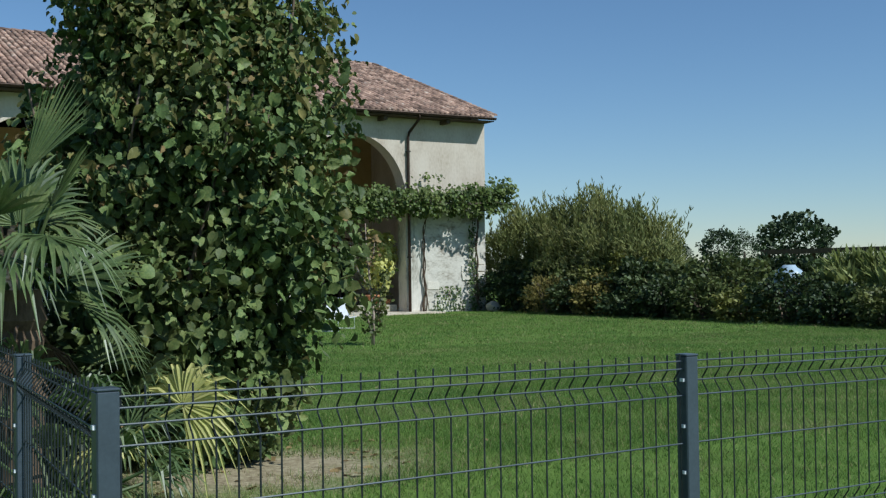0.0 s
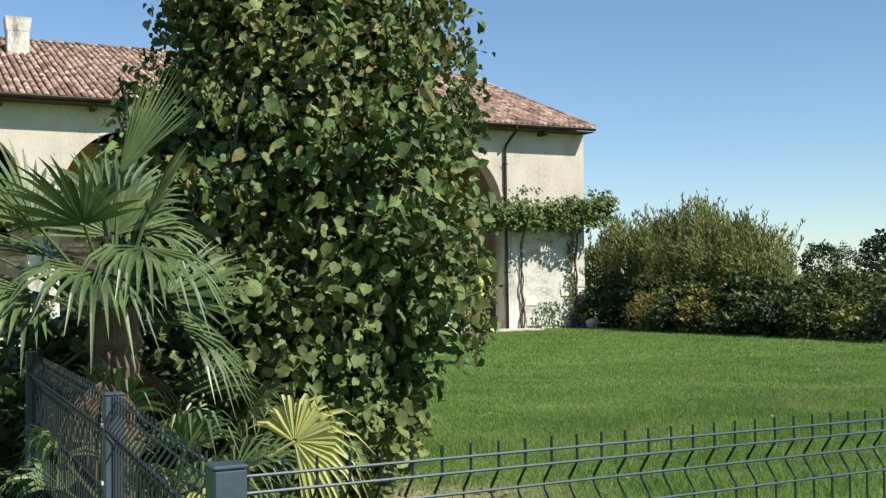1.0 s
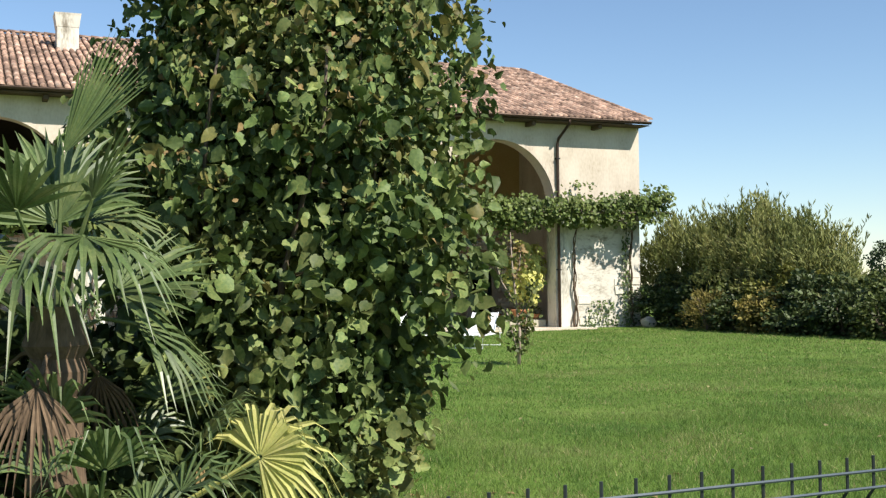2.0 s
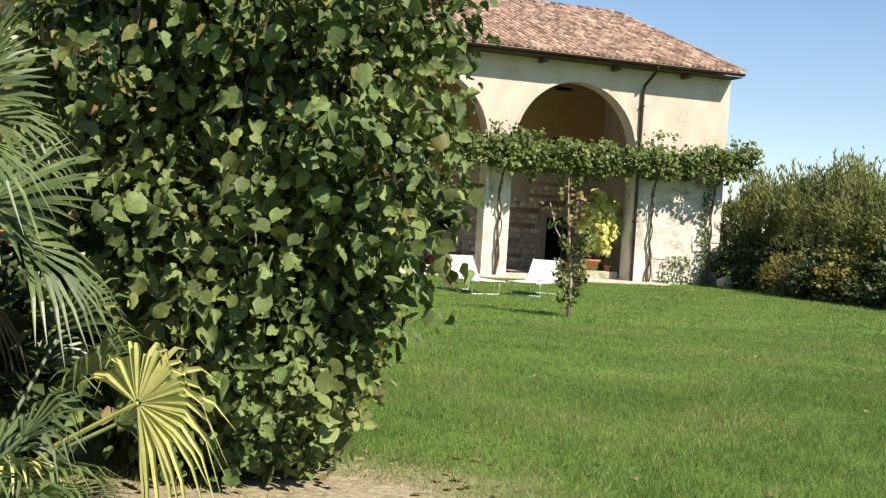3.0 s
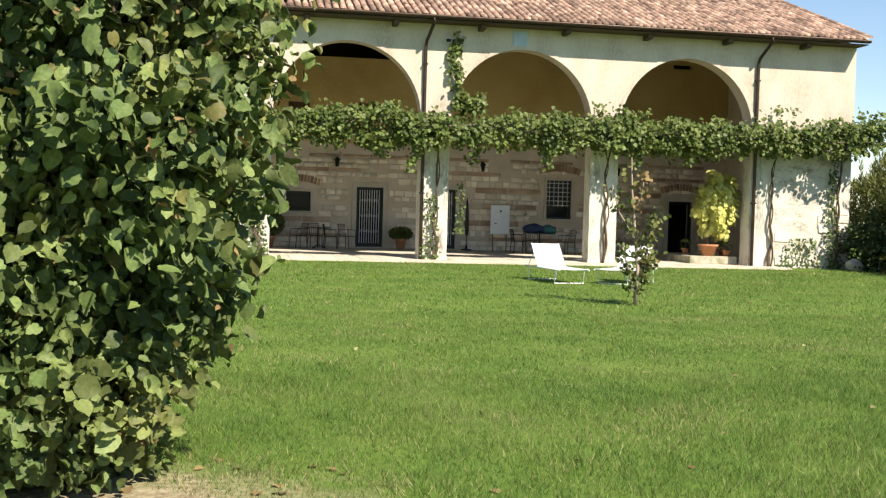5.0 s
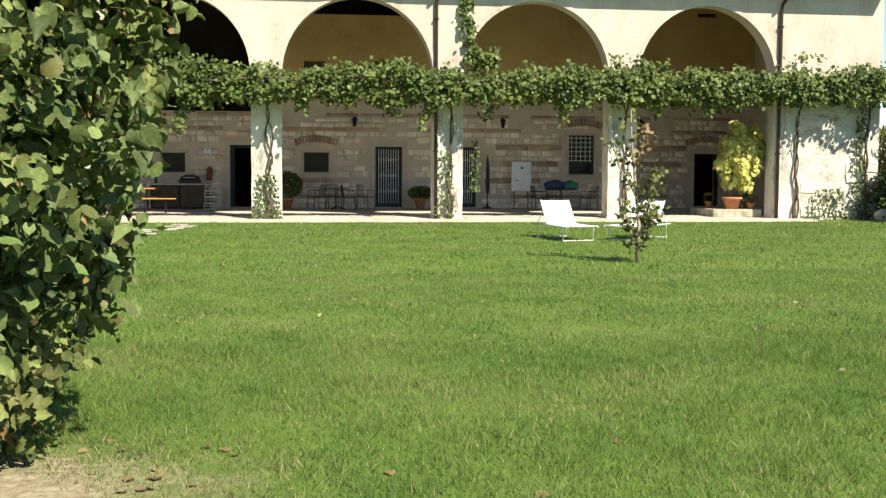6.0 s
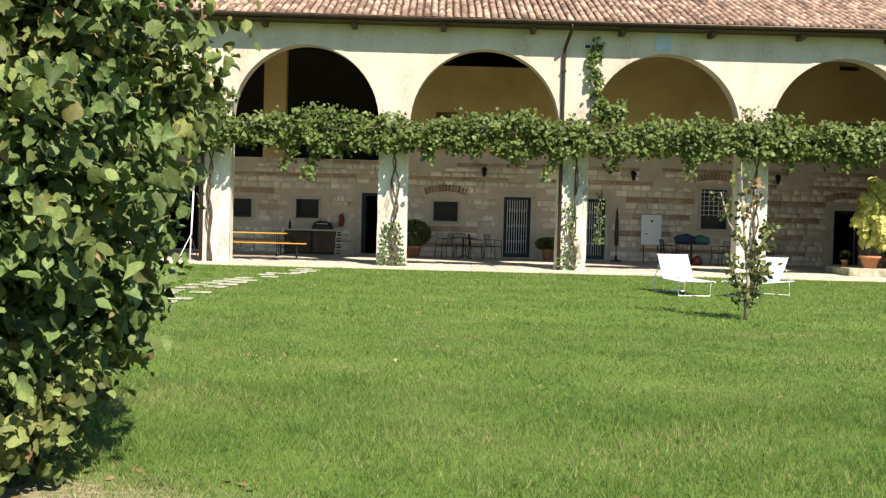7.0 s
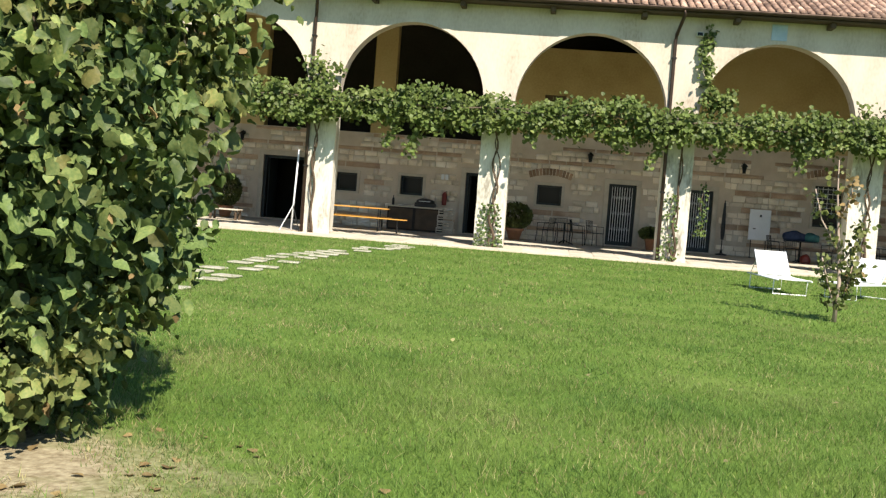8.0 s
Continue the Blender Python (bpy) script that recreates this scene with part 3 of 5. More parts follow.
def glazed_door(i, o, pane_reflection=True):
    x0, x1, z0, z1 = o
    w, h = (x1 - x0) / 2, z1 - z0
    e = thing("door_%d" % i, "dark glazed door behind a white folding security gate" if pane_reflection else "dark open doorway with stone surround",
              "door", ((x0 + x1) / 2, YB, z0), kind="structure")
    surround(o, e)
    fr = bmesh.new()
    box(fr, -w, -w + 0.09, 0.10, 0.18, 0, h)
    box(fr, w - 0.09, w, 0.10, 0.18, 0, h)
    box(fr, -w + 0.09, w - 0.09, 0.10, 0.18, h - 0.1, h)
    if pane_reflection:
        box(fr, -w + 0.09, w - 0.09, 0.10, 0.18, 0, 0.14)
    part("door_frame", fr, "dark_paint", e)
    if pane_reflection:
        part("pane", one_box(-w + 0.09, w - 0.09, 0.13, 0.138, 0.14, h - 0.1), "glass", e).visible_shadow = False
        for k in range(9):
            xx = -w + 0.13 + k * (2 * w - 0.26) / 8
            part("bar", tube(bmesh.new(), [(xx, 0.09, 0.14), (xx, 0.09, h - 0.1)], 0.012, 6), "white_metal", e)
        for zz in (0.5, 1.05, 1.6):
            for k in range(8):
                xx = -w + 0.13 + k * (2 * w - 0.26) / 8
                st = (2 * w - 0.26) / 8
                part("lattice", tube(bmesh.new(), [(xx, 0.085, zz), (xx + st / 2, 0.085, zz + 0.12), (xx + st, 0.085, zz)], 0.006, 4), "white_metal", e)
    else:
        # the leaf stands open into the dark room
        part("door_leaf", one_box(-w + 0.10, -w + 0.14, 0.35, 0.35 + 1.4 * w, 0, h - 0.1), "dark_paint", e)
    return e


for i, o in enumerate(DOORS):
    glazed_door(i + 1, o, i in (0, 1))


def window(i, o, grille):
    x0, x1, z0, z1 = o
    w, h = (x1 - x0) / 2, z1 - z0
    e = thing("window_%d" % i, "small dark framed window with stone surround" + (" and white iron grille" if grille else ""), "window", ((x0 + x1) / 2, YB, z0), kind="structure")
    surround(o, e, 0.1, True)
    fr = bmesh.new()
    box(fr, -w, -w + 0.07, 0.12, 0.19, 0, h)
    box(fr, w - 0.07, w, 0.12, 0.19, 0, h)
    box(fr, -w + 0.07, w - 0.07, 0.12, 0.19, 0, 0.07)
    box(fr, -w + 0.07, w - 0.07, 0.12, 0.19, h - 0.07, h)
    part("window_frame", fr, "dark_paint", e)
    part("pane", one_box(-w + 0.07, w - 0.07, 0.15, 0.156, 0.07, h - 0.07), "glass", e).visible_shadow = False
    # small pale pieces added as bright garden reflections, no cloth hangs here
    if i < 3:
        for a, b, lo, hi in ((-0.62, -0.18, 0.2, 0.72), (-0.1, 0.12, 0.25, 0.8), (0.2, 0.6, 0.16, 0.6)):
            part("pane_reflection", one_box(a * w, b * w, 0.20, 0.206, lo * h, hi * h), "pane_reflection", e, "pale patch standing in for a reflection in the pane")
    if grille:
        for k in range(5):
            xx = -w + 0.12 + k * (2 * w - 0.24) / 4
            part("bar", tube(bmesh.new(), [(xx, 0.06, 0.45), (xx, 0.06, h - 0.03)], 0.011, 6), "white_metal", e)
        for k in range(6):
            zz = 0.5 + k * (h - 0.6) / 5
            part("bar", tube(bmesh.new(), [(-w + 0.02, 0.075, zz), (w - 0.02, 0.075, zz)], 0.011, 6), "white_metal", e)


for i, o in enumerate(WINDOWS):
    window(i + 1, o, i == 3)
for i, o in enumerate(UPPER):
    x0, x1, z0, z1 = o
    e = thing("window_%d" % (i + 5), "small square unglazed opening with dark shutter", "window", ((x0 + x1) / 2, YB, z0), kind="structure")
    part("shutter", one_box(-(x1 - x0) / 2, (x1 - x0) / 2, 0.25, 0.29, 0, z1 - z0), "wood_dark", e)


def relieving_arch(o, z):
    """A flat segmental arch of bricks over an opening, at most one brick proud."""
    cx, hw = (o[0] + o[1]) / 2, (o[1] - o[0]) / 2 + 0.3
    e = thing("trim", "shallow brown brick relieving arch over an opening", "brick arch", (cx, YB, z), kind="structure")
    n = max(9, int(hw * 2 / 0.11))
    for k in range(n):
        f = (k + 0.5) / n * 2 - 1
        b = part("brick", one_box(-hw / n * 0.9, hw / n * 0.9, -0.055, 0.0, 0.0, 0.24, bevel=0.006), "brick", e)
        b.matrix_local = pose(f * hw, 0, 0.14 * (1 - f * f), 0, 16 * f, 0)


relieving_arch(WINDOWS[3], 2.86)
relieving_arch(WINDOWS[2], 2.2)
relieving_arch(DOORS[3], 2.3)


# ---- the hazel ----
HX, HY = -19.46, -25.55
PROF_Z = [0.0, 0.25, 0.5, 0.9, 1.5, 2.2, 3.0, 3.5, 3.9, 4.2]
PROF_R = [0.40, 0.62, 0.80, 0.94, 1.10, 1.20, 1.20, 1.10, 0.92, 0.55]


def hazel():
    e = thing("hazel_tree", "tall bushy hazel with large dull green leaves, some withered", "tree", (HX, HY, -0.03))
    for k in range(26):
        a, lean = k * 2.399, 0.25 + 0.75 * rng.random()
        h = 2.6 + 1.5 * rng.random()
        if 0.88 * math.cos(a) - 0.47 * math.sin(a) < -0.2:
            h = min(h, 2.75)
        r0 = 0.12 + 0.2 * rng.random()
        pts = [(r0 * math.cos(a), r0 * math.sin(a), 0)]
        for j in range(1, 7):
            f = j / 6
            rr = r0 + (1.05 * lean) * f ** 0.8
            pts.append((rr * math.cos(a + 0.15 * math.sin(j + k)), rr * math.sin(a + 0.15 * math.sin(j + k)), h * f ** 0.9))
        part("stem", tube(bmesh.new(), pts, [0.034 * (1 - 0.13 * j) for j in range(7)], 6), "bark", e, smooth=True)
    # leaves grow in sprays; sprays fill the outer shell
    n = 3500
    z = rng.random(n) ** 0.9 * 4.15 + 0.08
    a = rng.random(n) * math.tau
    R = np.interp(z, PROF_Z, PROF_R)
    lump = 1 + 0.13 * np.sin(3 * a + 2.1 * z) * np.sin(2.3 * z + 1.7 * a + 1)
    r = R * lump * (1 - 0.5 * rng.random(n) ** 1.6)
    c = np.stack([r * np.cos(a), r * np.sin(a), z], 1)
    c = c[~((c[:, 2] > 2.85) & (0.88 * c[:, 0] - 0.47 * c[:, 1] < -0.55 - 0.3 * rng.random(n)))]
    n = len(c)
    # gaps between the sprays
    wells = c * np.stack([1.1 / (np.hypot(c[:, 0], c[:, 1]) + 0.05)] * 2 + [np.ones(n)], 1)
    gap = np.array([noise.noise(Vector(q) * 2.7) + 0.55 * noise.noise(Vector(q) * 6.0) + 0.3 * noise.noise(Vector(p) * 4) for p, q in zip(c, wells)])
    c = c[gap > 0.10 - 0.5 * (rng.random(n) < 0.07)]
    # a few long shoots that leave the outline
    sh = []
    for k in range(60):
        aa, zz = rng.random() * math.tau, 0.7 + 3.4 * rng.random() ** 0.7
        up = 0.9 if zz > 2.8 else 0.05
        R0 = float(np.interp(zz, PROF_Z, PROF_R))
        ln = 0.15 + 0.25 * rng.random()
        for j in range(4):
            f = j / 3 * ln
            sh.append(((R0 * 0.9 + f * (1 - up * 0.75)) * math.cos(aa), (R0 * 0.9 + f * (1 - up * 0.75)) * math.sin(aa), zz + f * up * 1.6 - 0.03 * j))
    zi = rng.random(2200) * 3.7 + 0.12
    ai = rng.random(2200) * math.tau
    ri = np.interp(zi, PROF_Z, PROF_R) * (0.1 + 0.62 * np.sqrt(rng.random(2200)))
    c = np.concatenate([c, np.array(sh), np.stack([ri * np.cos(ai), ri * np.sin(ai), zi], 1)])
    core = np.random.default_rng(31)
    m = 16000
    zc, ac = 0.1 + 3.6 * core.random(m), math.tau * core.random(m)
    rc = np.interp(zc, PROF_Z, PROF_R) * 0.62 * np.sqrt(core.random(m))
    dirs = core.normal(size=(2, m, 3))
    leaves("inner_leaves", np.stack([rc * np.cos(ac), rc * np.sin(ac), zc], 1), dirs[0] + [0, 0, -0.5], dirs[1] + [0, 0, 0.5], 0.07 + 0.05 * core.random(m), "hazel", e)
    per = 10
    out = c.copy()
    out[:, 2] = 0
    out /= np.linalg.norm(out, axis=1, keepdims=True) + 1e-6
    pos = np.repeat(c, per, 0) + np.clip(rng.normal(size=(len(c) * per, 3)), -1.7, 1.7) * [0.095, 0.095, 0.11]
    o = np.repeat(out, per, 0)
    axis = o * 0.5 + np.array([0, 0, -0.6]) + unit(len(pos)) * 0.85
    nrm = o * 0.5 + np.array([0, 0, 0.7]) + unit(len(pos)) * 0.85
    size = 0.042 + 0.074 * rng.random(len(pos)) ** 1.7
    size *= np.interp(pos[:, 2], [2.0, 3.0], [1.0, 0.74])
    low = np.clip(1 - pos[:, 2] / 1.3, 0, 1)[:, None]
    pos = pos + low * [0.03, -0.06, 0]
    keep = pos[:, 2] > 0.05
    pos, axis, nrm, size, o = pos[keep], axis[keep], nrm[keep], size[keep], o[keep]
    dry = rng.random(len(pos)) < (0.012 + 0.05 * (np.abs(pos[:, 2] - 2.6) < 0.6) * (pos[:, 0] < 0.2))
    turning = ~dry & (rng.random(len(pos)) < np.interp(pos[:, 2], [1.6, 2.5, 3.3], [0.015, 0.13, 0.38]))
    # the side passed nearest: single leaves
    near = np.where((pos[:, 1] < -0.75) & (pos[:, 0] > -0.2) & (pos[:, 2] > 0.4) & (pos[:, 2] < 1.9) & (np.hypot(pos[:, 0], pos[:, 1]) > 1.0) & ~dry & ~turning)[0][:300]
    mask = np.ones(len(pos), bool)
    mask[near] = False
    mask &= ~turning
    crown = leaves("crown", pos[mask & ~dry], axis[mask & ~dry], nrm[mask & ~dry], size[mask & ~dry], "hazel", e, LEAF)
    leaves("turning_leaves", pos[turning], axis[turning], nrm[turning], size[turning], "hazel_olive", e, LEAF)
    leaves("withered_leaves", pos[dry], axis[dry], nrm[dry], size[dry] * 0.75, "dryleaf", e, LEAF)
    T, F = LEAF
    me = raw_mesh("leaf", T, F)
    me.materials.append(M["hazel_leaf"])
    Rm = frames_of(axis[near], nrm[near])
    for k, i in enumerate(near):
        ob = new("leaf", me)
        ob.parent = crown
        m = Matrix.Identity(4)
        for p in range(3):
            for q in range(3):
                m[p][q] = Rm[k][p][q] * size[i]
            m[p][3] = pos[i][p]
        ob.matrix_local = m
    return e


hazel()


# ---- palms ----
def fan(name, parent, base, hub, face, radius, mat, droop=0.25, segs=26, spread=2.5, label="", way=None):
    """A fan frond: a stalk from base to hub, and a pleated half disc of narrow leaflets that face the direction face."""
    base, hub = Vector(base), Vector(hub)
    d = Vector(way).normalized() if way is not None else (hub - base).normalized()
    nrm = Vector(face).normalized()
    side = d.cross(nrm).normalized()
    nrm = side.cross(d).normalized()
    bm = bmesh.new()
    mid = (base + hub) / 2 + Vector((0, 0, 0.05))
    tube(bm, [base, mid, hub], [0.014, 0.012, 0.009], 5)
    for k in range(segs):
        f = (k + 0.5) / segs * 2 - 1
        ang = f * spread / 2 * 1.15
        ln = radius * (0.72 + 0.28 * math.cos(f * 1.3)) * (0.93 + 0.14 * rng.random())
        dr = d * math.cos(ang) + side * math.sin(ang)
        perp = (side * math.cos(ang) - d * math.sin(ang))
        w0 = radius * spread / segs * 0.30
        prev = None
        for j in range(5):
            u = j / 4
            c = hub + dr * (ln * (0.04 + 0.96 * u)) + nrm * (0.03 * math.sin(k * 2.1) * u) + Vector((0, 0, -droop * ln * max(0, u - 0.45) ** 2 * (1.2 + 2.2 * ((k * 37) % 11) / 11)))
            w = w0 * (0.25 + 2.2 * u if u < 0.4 else 1.13 * (1 - (u - 0.4) / 0.6) ** 0.7 + 0.05)
            row = [bm.verts.new(c + perp * w), bm.verts.new(c - nrm * w * 0.5), bm.verts.new(c - perp * w)]
            if prev:
                bm.faces.new((prev[0], row[0], row[1], prev[1]))
                bm.faces.new((prev[1], row[1], row[2], prev[2]))
            prev = row
    return part(name, bm, mat, parent, label)


def palm():
    bx, by = -20.90, -26.85
    e = thing("fan_palm", "windmill fan palm with stiff green fronds and fibrous trunk", "palm", (bx, by, -0.03))
    bm = bmesh.new()
    prof = [(0.12 + 0.03 * math.sin(k * 2.4) * (k % 2) + 0.01 * k % 0.03, 1.35 * k / 22) for k in range(23)]
    lathe(bm, prof, 14)
    part("trunk", bm, "fibre", e, "shaggy brown fibrous trunk")
    top = Vector((0, 0, 1.35))
    # hub offset from the crown, and the way the fan points
    FANS = (((-0.42, -0.1, 0.48), (-0.35, 0.1, 0.9)), ((0.0, 0.05, 0.42), (-0.15, 0.2, 0.95)), ((0.18, 0.2, 0.44), (0.9, 0.1, 0.15)),
            ((0.28, -0.1, 0.08), (0.85, -0.1, 0.45)), ((0.1, -0.32, 0.32), (0.2, -0.85, -0.25)), ((-0.45, -0.2, 0.1), (-0.9, -0.3, 0.15)),
            ((-0.3, 0.35, 0.3), (-0.5, 0.8, 0.4)), ((0.25, 0.4, 0.3), (0.6, 0.75, 0.3)), ((-0.15, -0.35, 0.2), (-0.45, -0.8, -0.1)),
            ((-0.5, 0.1, 0.1), (-0.95, 0.2, -0.1)),
            ((0.05, 0.3, 0.55), (0.2, 0.5, 0.85)), ((-0.2, -0.25, 0.45), (-0.5, -0.5, 0.6)), ((0.4, 0.1, -0.1), (0.9, 0.2, -0.35)),
            ((0.15, -0.2, 0.52), (0.35, -0.35, 0.8)), ((-0.6, -0.15, 0.28), (-0.9, -0.1, 0.4)))
    for i, (h, w) in enumerate(FANS):
        hub, way = top + Vector(h), Vector(w).normalized()
        up = Vector((0, 0, 1)) - way * way.z
        up = (up + Vector((0, -0.5, 0.1)) + Vector((0.2 * rng.normal(), 0.2 * rng.normal(), 0))).normalized()
        base = top + Vector(h) * 0.1 - Vector((0, 0, 0.12))
        stalk = hub - way * 0.02
        fan("frond", e, base, stalk, up, 0.46 + 0.08 * rng.random(), "palm", 0.15 + 0.5 * (way.z < 0.3), 22, 2.5, way=way)
    for a in (0.9, 2.6, 4.4):
        d = Vector((math.cos(a) * 0.35, math.sin(a) * 0.35, -0.75))
        fan("dead_frond", e, top + Vector((0, 0, -0.2)), top + Vector((d.x, d.y, -0.35)), (math.cos(a), math.sin(a), 0.5), 0.36, "fibre", 0.7, 16, 1.6, "hanging dead brown frond", way=d)
    # spear frond, half folded
    fan("frond", e, top + Vector((0, 0, -0.05)), top + Vector((0.02, -0.05, 0.72)), (0.1, -0.9, 0.1), 0.66, "palm", 0.02, 18, 0.6, way=Vector((0.48, -0.1, 0.85)))
    return e


palm()


def young_palm():
    e = thing("young_palm", "small trunkless fan palm with dark and yellowing fronds", "palm", (-20.67, -26.78, -0.03))
    for a, el, ln, r in ((0.2, 35, 0.75, 0.45), (1.2, 50, 0.8, 0.45), (2.4, 40, 0.7, 0.42), (3.4, 35, 0.75, 0.45), (4.4, 45, 0.6, 0.42),
                         (5.2, 30, 0.65, 0.42), (5.8, 55, 0.85, 0.45), (0.7, 62, 0.95, 0.45), (4.0, 65, 0.9, 0.45), (4.9, 18, 0.5, 0.4)):
        el = radians(el)
        d = Vector((math.cos(a) * math.cos(el), math.sin(a) * math.cos(el), math.sin(el)))
        up = Vector((-math.cos(a) * math.sin(el), -math.sin(a) * math.sin(el), math.cos(el)))
        fan("frond", e, (0, 0, 0.05), d * ln, up, r, "palm", 0.6, 24, 2.5)
    fan("yellow_frond", e, (0.05, -0.05, 0.1), (0.66, -0.42, 0.62), (-0.1, -0.95, 0.45), 0.44, "palm_yellow", 0.9, 30, 3.6, "yellowed hanging fan frond")
    fan("yellow_frond", e, (0.05, -0.05, 0.1), (0.16, -0.5, 0.36), (0.2, -0.75, 0.6), 0.36, "palm_yellow", 0.8, 26, 3.0, "yellowed hanging fan frond")
    return e


young_palm()


def low_palm():
    e = thing("young_palm", "small shaded fan palm with narrow dark fronds", "palm", (-20.85, -27.7, -0.03))
    for k in range(11):
        a, el, ln = k * 2.399, radians(28 + 37 * ((k * 5) % 11) / 11), 0.55 + 0.05 * ((k * 3) % 7)
        d = Vector((math.cos(a) * math.cos(el), math.sin(a) * math.cos(el), math.sin(el)))
        up = Vector((-math.cos(a) * math.sin(el), -math.sin(a) * math.sin(el), math.cos(el)))
        fan("frond", e, (0, 0, 0.05), d * ln, up, 0.38, "palm", 0.9, 20, 2.2)
    return e


low_palm()


# ---- the vine on the front of the portico ----
def vine():
    e = thing("grape_vine", "leafy green vine trained along a wire across the arcade", "vine", (0, 0, 0))
    xl, xr = -31.0, 0.55
    part("cane", tube(bmesh.new(), [(xl + (xr - xl) * k / 60, -0.42 + 0.04 * math.sin(k * 1.7), 3.85 + 0.07 * math.sin(k * 0.9)) for k in range(61)], 0.03, 6), "bark", e, "twisted brown main cane")
    part("cane", tube(bmesh.new(), [(xl + (xr - xl) * k / 60, -0.95 + 0.05 * math.sin(k * 1.3), 3.8 + 0.06 * math.sin(k * 1.1)) for k in range(61)], 0.02, 6), "bark", e, "twisted brown cane")
    for px in PILLARS + [-0.5]:
        part("bracket", tube(bmesh.new(), [(px, 0.02, 3.78), (px, -1.05, 3.78)], 0.018, 6), "iron", e, "thin iron bracket")
    n = 3000
    x = xl + (xr - xl) * rng.random(n)
    wob = 0.12 * np.sin(x * 1.9) * np.sin(x * 0.73 + 1) + 0.06 * np.sin(x * 5.1)
    zc = 3.76 + 0.30 * np.clip((x + 4) / 4, 0, 1)
    half = 0.44 + 0.08 * np.sin(x * 1.3 + 2) + 0.06 * np.sin(x * 3.7)
    z = zc + wob * 0.6 + half * (2 * rng.random(n) - 1) ** 1 * (0.75 + 0.35 * rng.random(n))
    y = -0.12 - 1.05 * rng.random(n)
    extra = []
    for xx, z0, ln in ((-20.4, 3.6, 1.2), (-21.2, 3.5, 0.9), (-14.9, 3.5, 0.6), (-13.9, 3.5, 0.9), (-10.1, 3.5, 0.7), (-5.9, 3.5, 0.5), (-7.4, 3.5, 0.6), (-17.3, 3.5, 0.5), (-12.2, 3.4, 0.6), (-16.1, 3.5, 0.4)):
        for k in range(int(ln * 16)):
            extra.append((xx + 0.06 * rng.normal() + 0.12 * math.sin(k * 0.3), -0.75 + 0.12 * rng.normal(), z0 - ln * k / (ln * 16)))
    # climbing shoot beside the third pillar, tufts above pillars
    for k in range(34):
        f = k / 34
        extra.append((-12.5 + 0.16 * (1 - f) * math.sin(k) - 0.1 * f + 0.08 * math.sin(7 * f), -0.08 - 0.1 * (1 - f), 4.3 + 2.2 * f))
    for xx, zz, s, m in ((-12.2, 4.5, 0.22, 34), (-23.3, 4.5, 0.26, 36), (-8.0, 4.2, 0.3, 24), (-7.4, 4.25, 0.25, 20), (-2.6, 4.25, 0.3, 24), (0.2, 4.2, 0.25, 24)):
        for k in range(m):
            extra.append((xx + s * rng.normal(), -0.35 + 0.12 * rng.normal(), zz + s * 0.8 * rng.normal()))
    c = np.concatenate([np.stack([x, y, z], 1), np.array(extra)])
    per = 9
    pos = np.repeat(c, per, 0) + rng.normal(size=(len(c) * per, 3)) * 0.085
    pos[:, 1] = np.minimum(pos[:, 1], -0.06)
    axis = np.array([0, -0.35, -0.6]) + unit(len(pos)) * 0.7
    nrm = np.array([0.1, -0.7, 0.6]) + unit(len(pos)) * 0.6
    leaves("foliage", pos, axis, nrm, 0.07 + 0.075 * rng.random(len(pos)), "vine", e, VINE)
    for px in (PILLARS[0] + 0.25, PILLARS[1] + 0.05, PILLARS[2] + 0.05, PILLARS[3] + 0.05, PILLARS[4] - 0.1, -0.55):
        # two strands wound round each other
        for ph, thick in ((0.0, 0.042), (2.6, 0.028)):
            pts = [(px + 0.045 * math.sin(k * 0.75 + px + ph) + 0.14 * noise.noise(Vector((px, k * 0.22, ph))), -0.1 + 0.03 * math.cos(k * 0.75 + px + ph) - 0.28 * max(0, (k - 17) / 7), 3.75 * k / 24) for k in range(25)]
            part("vine_stem", tube(bmesh.new(), pts, [thick * (1 - 0.02 * k) * (1 + 0.3 * noise.noise(Vector((k * 0.9, px, ph)))) for k in range(25)], 7), "wood_dark", e, "gnarled old vine stem", smooth=True)
    return e


vine()


def ivy(px, w, zlo, zhi, n, label, side=0.0):
    e = thing("ivy", label, "ivy", (px, 0, 0), group="ivy on the pillars")
    part("ivy_stem", tube(bmesh.new(), [(side * w * 0.5 + 0.05 * math.sin(k), -0.09, zlo + (zhi - zlo) * k / 8) for k in range(9)], 0.012, 5), "bark", e)
    z = zlo + (zhi - zlo) * rng.random(n) ** 1.4
    x = (rng.random(n) - 0.5) * w * (1.15 - 0.5 * (z - zlo) / (zhi - zlo)) + side * w * 0.4
    pos = np.stack([x, -0.09 - 0.05 * rng.random(n), z], 1)
    leaves("ivy_leaves", pos, np.array([0, -0.3, -0.7]) + unit(n) * 0.5, np.array([0, -0.9, 0.4]) + unit(n) * 0.4, 0.05 + 0.045 * rng.random(n), "ivy", e, VINE)


ivy(PILLARS[3], 0.75, 0.05, 1.25, 230, "green ivy round the foot of a pillar")
ivy(PILLARS[2], 0.55, 0.05, 1.9, 150, "green ivy climbing a whitewashed pillar", -0.4)
ivy(PILLARS[2] + 0.75, 0.3, 0.8, 2.3, 70, "green ivy hanging beside a pillar", 0)
ivy(-0.75, 0.4, 0.05, 3.8, 300, "ivy climbing the corner of the whitewashed wall", 0.2)
ivy(-1.7, 1.3, 0.05, 0.9, 160, "low ivy against the whitewashed wall", 0)


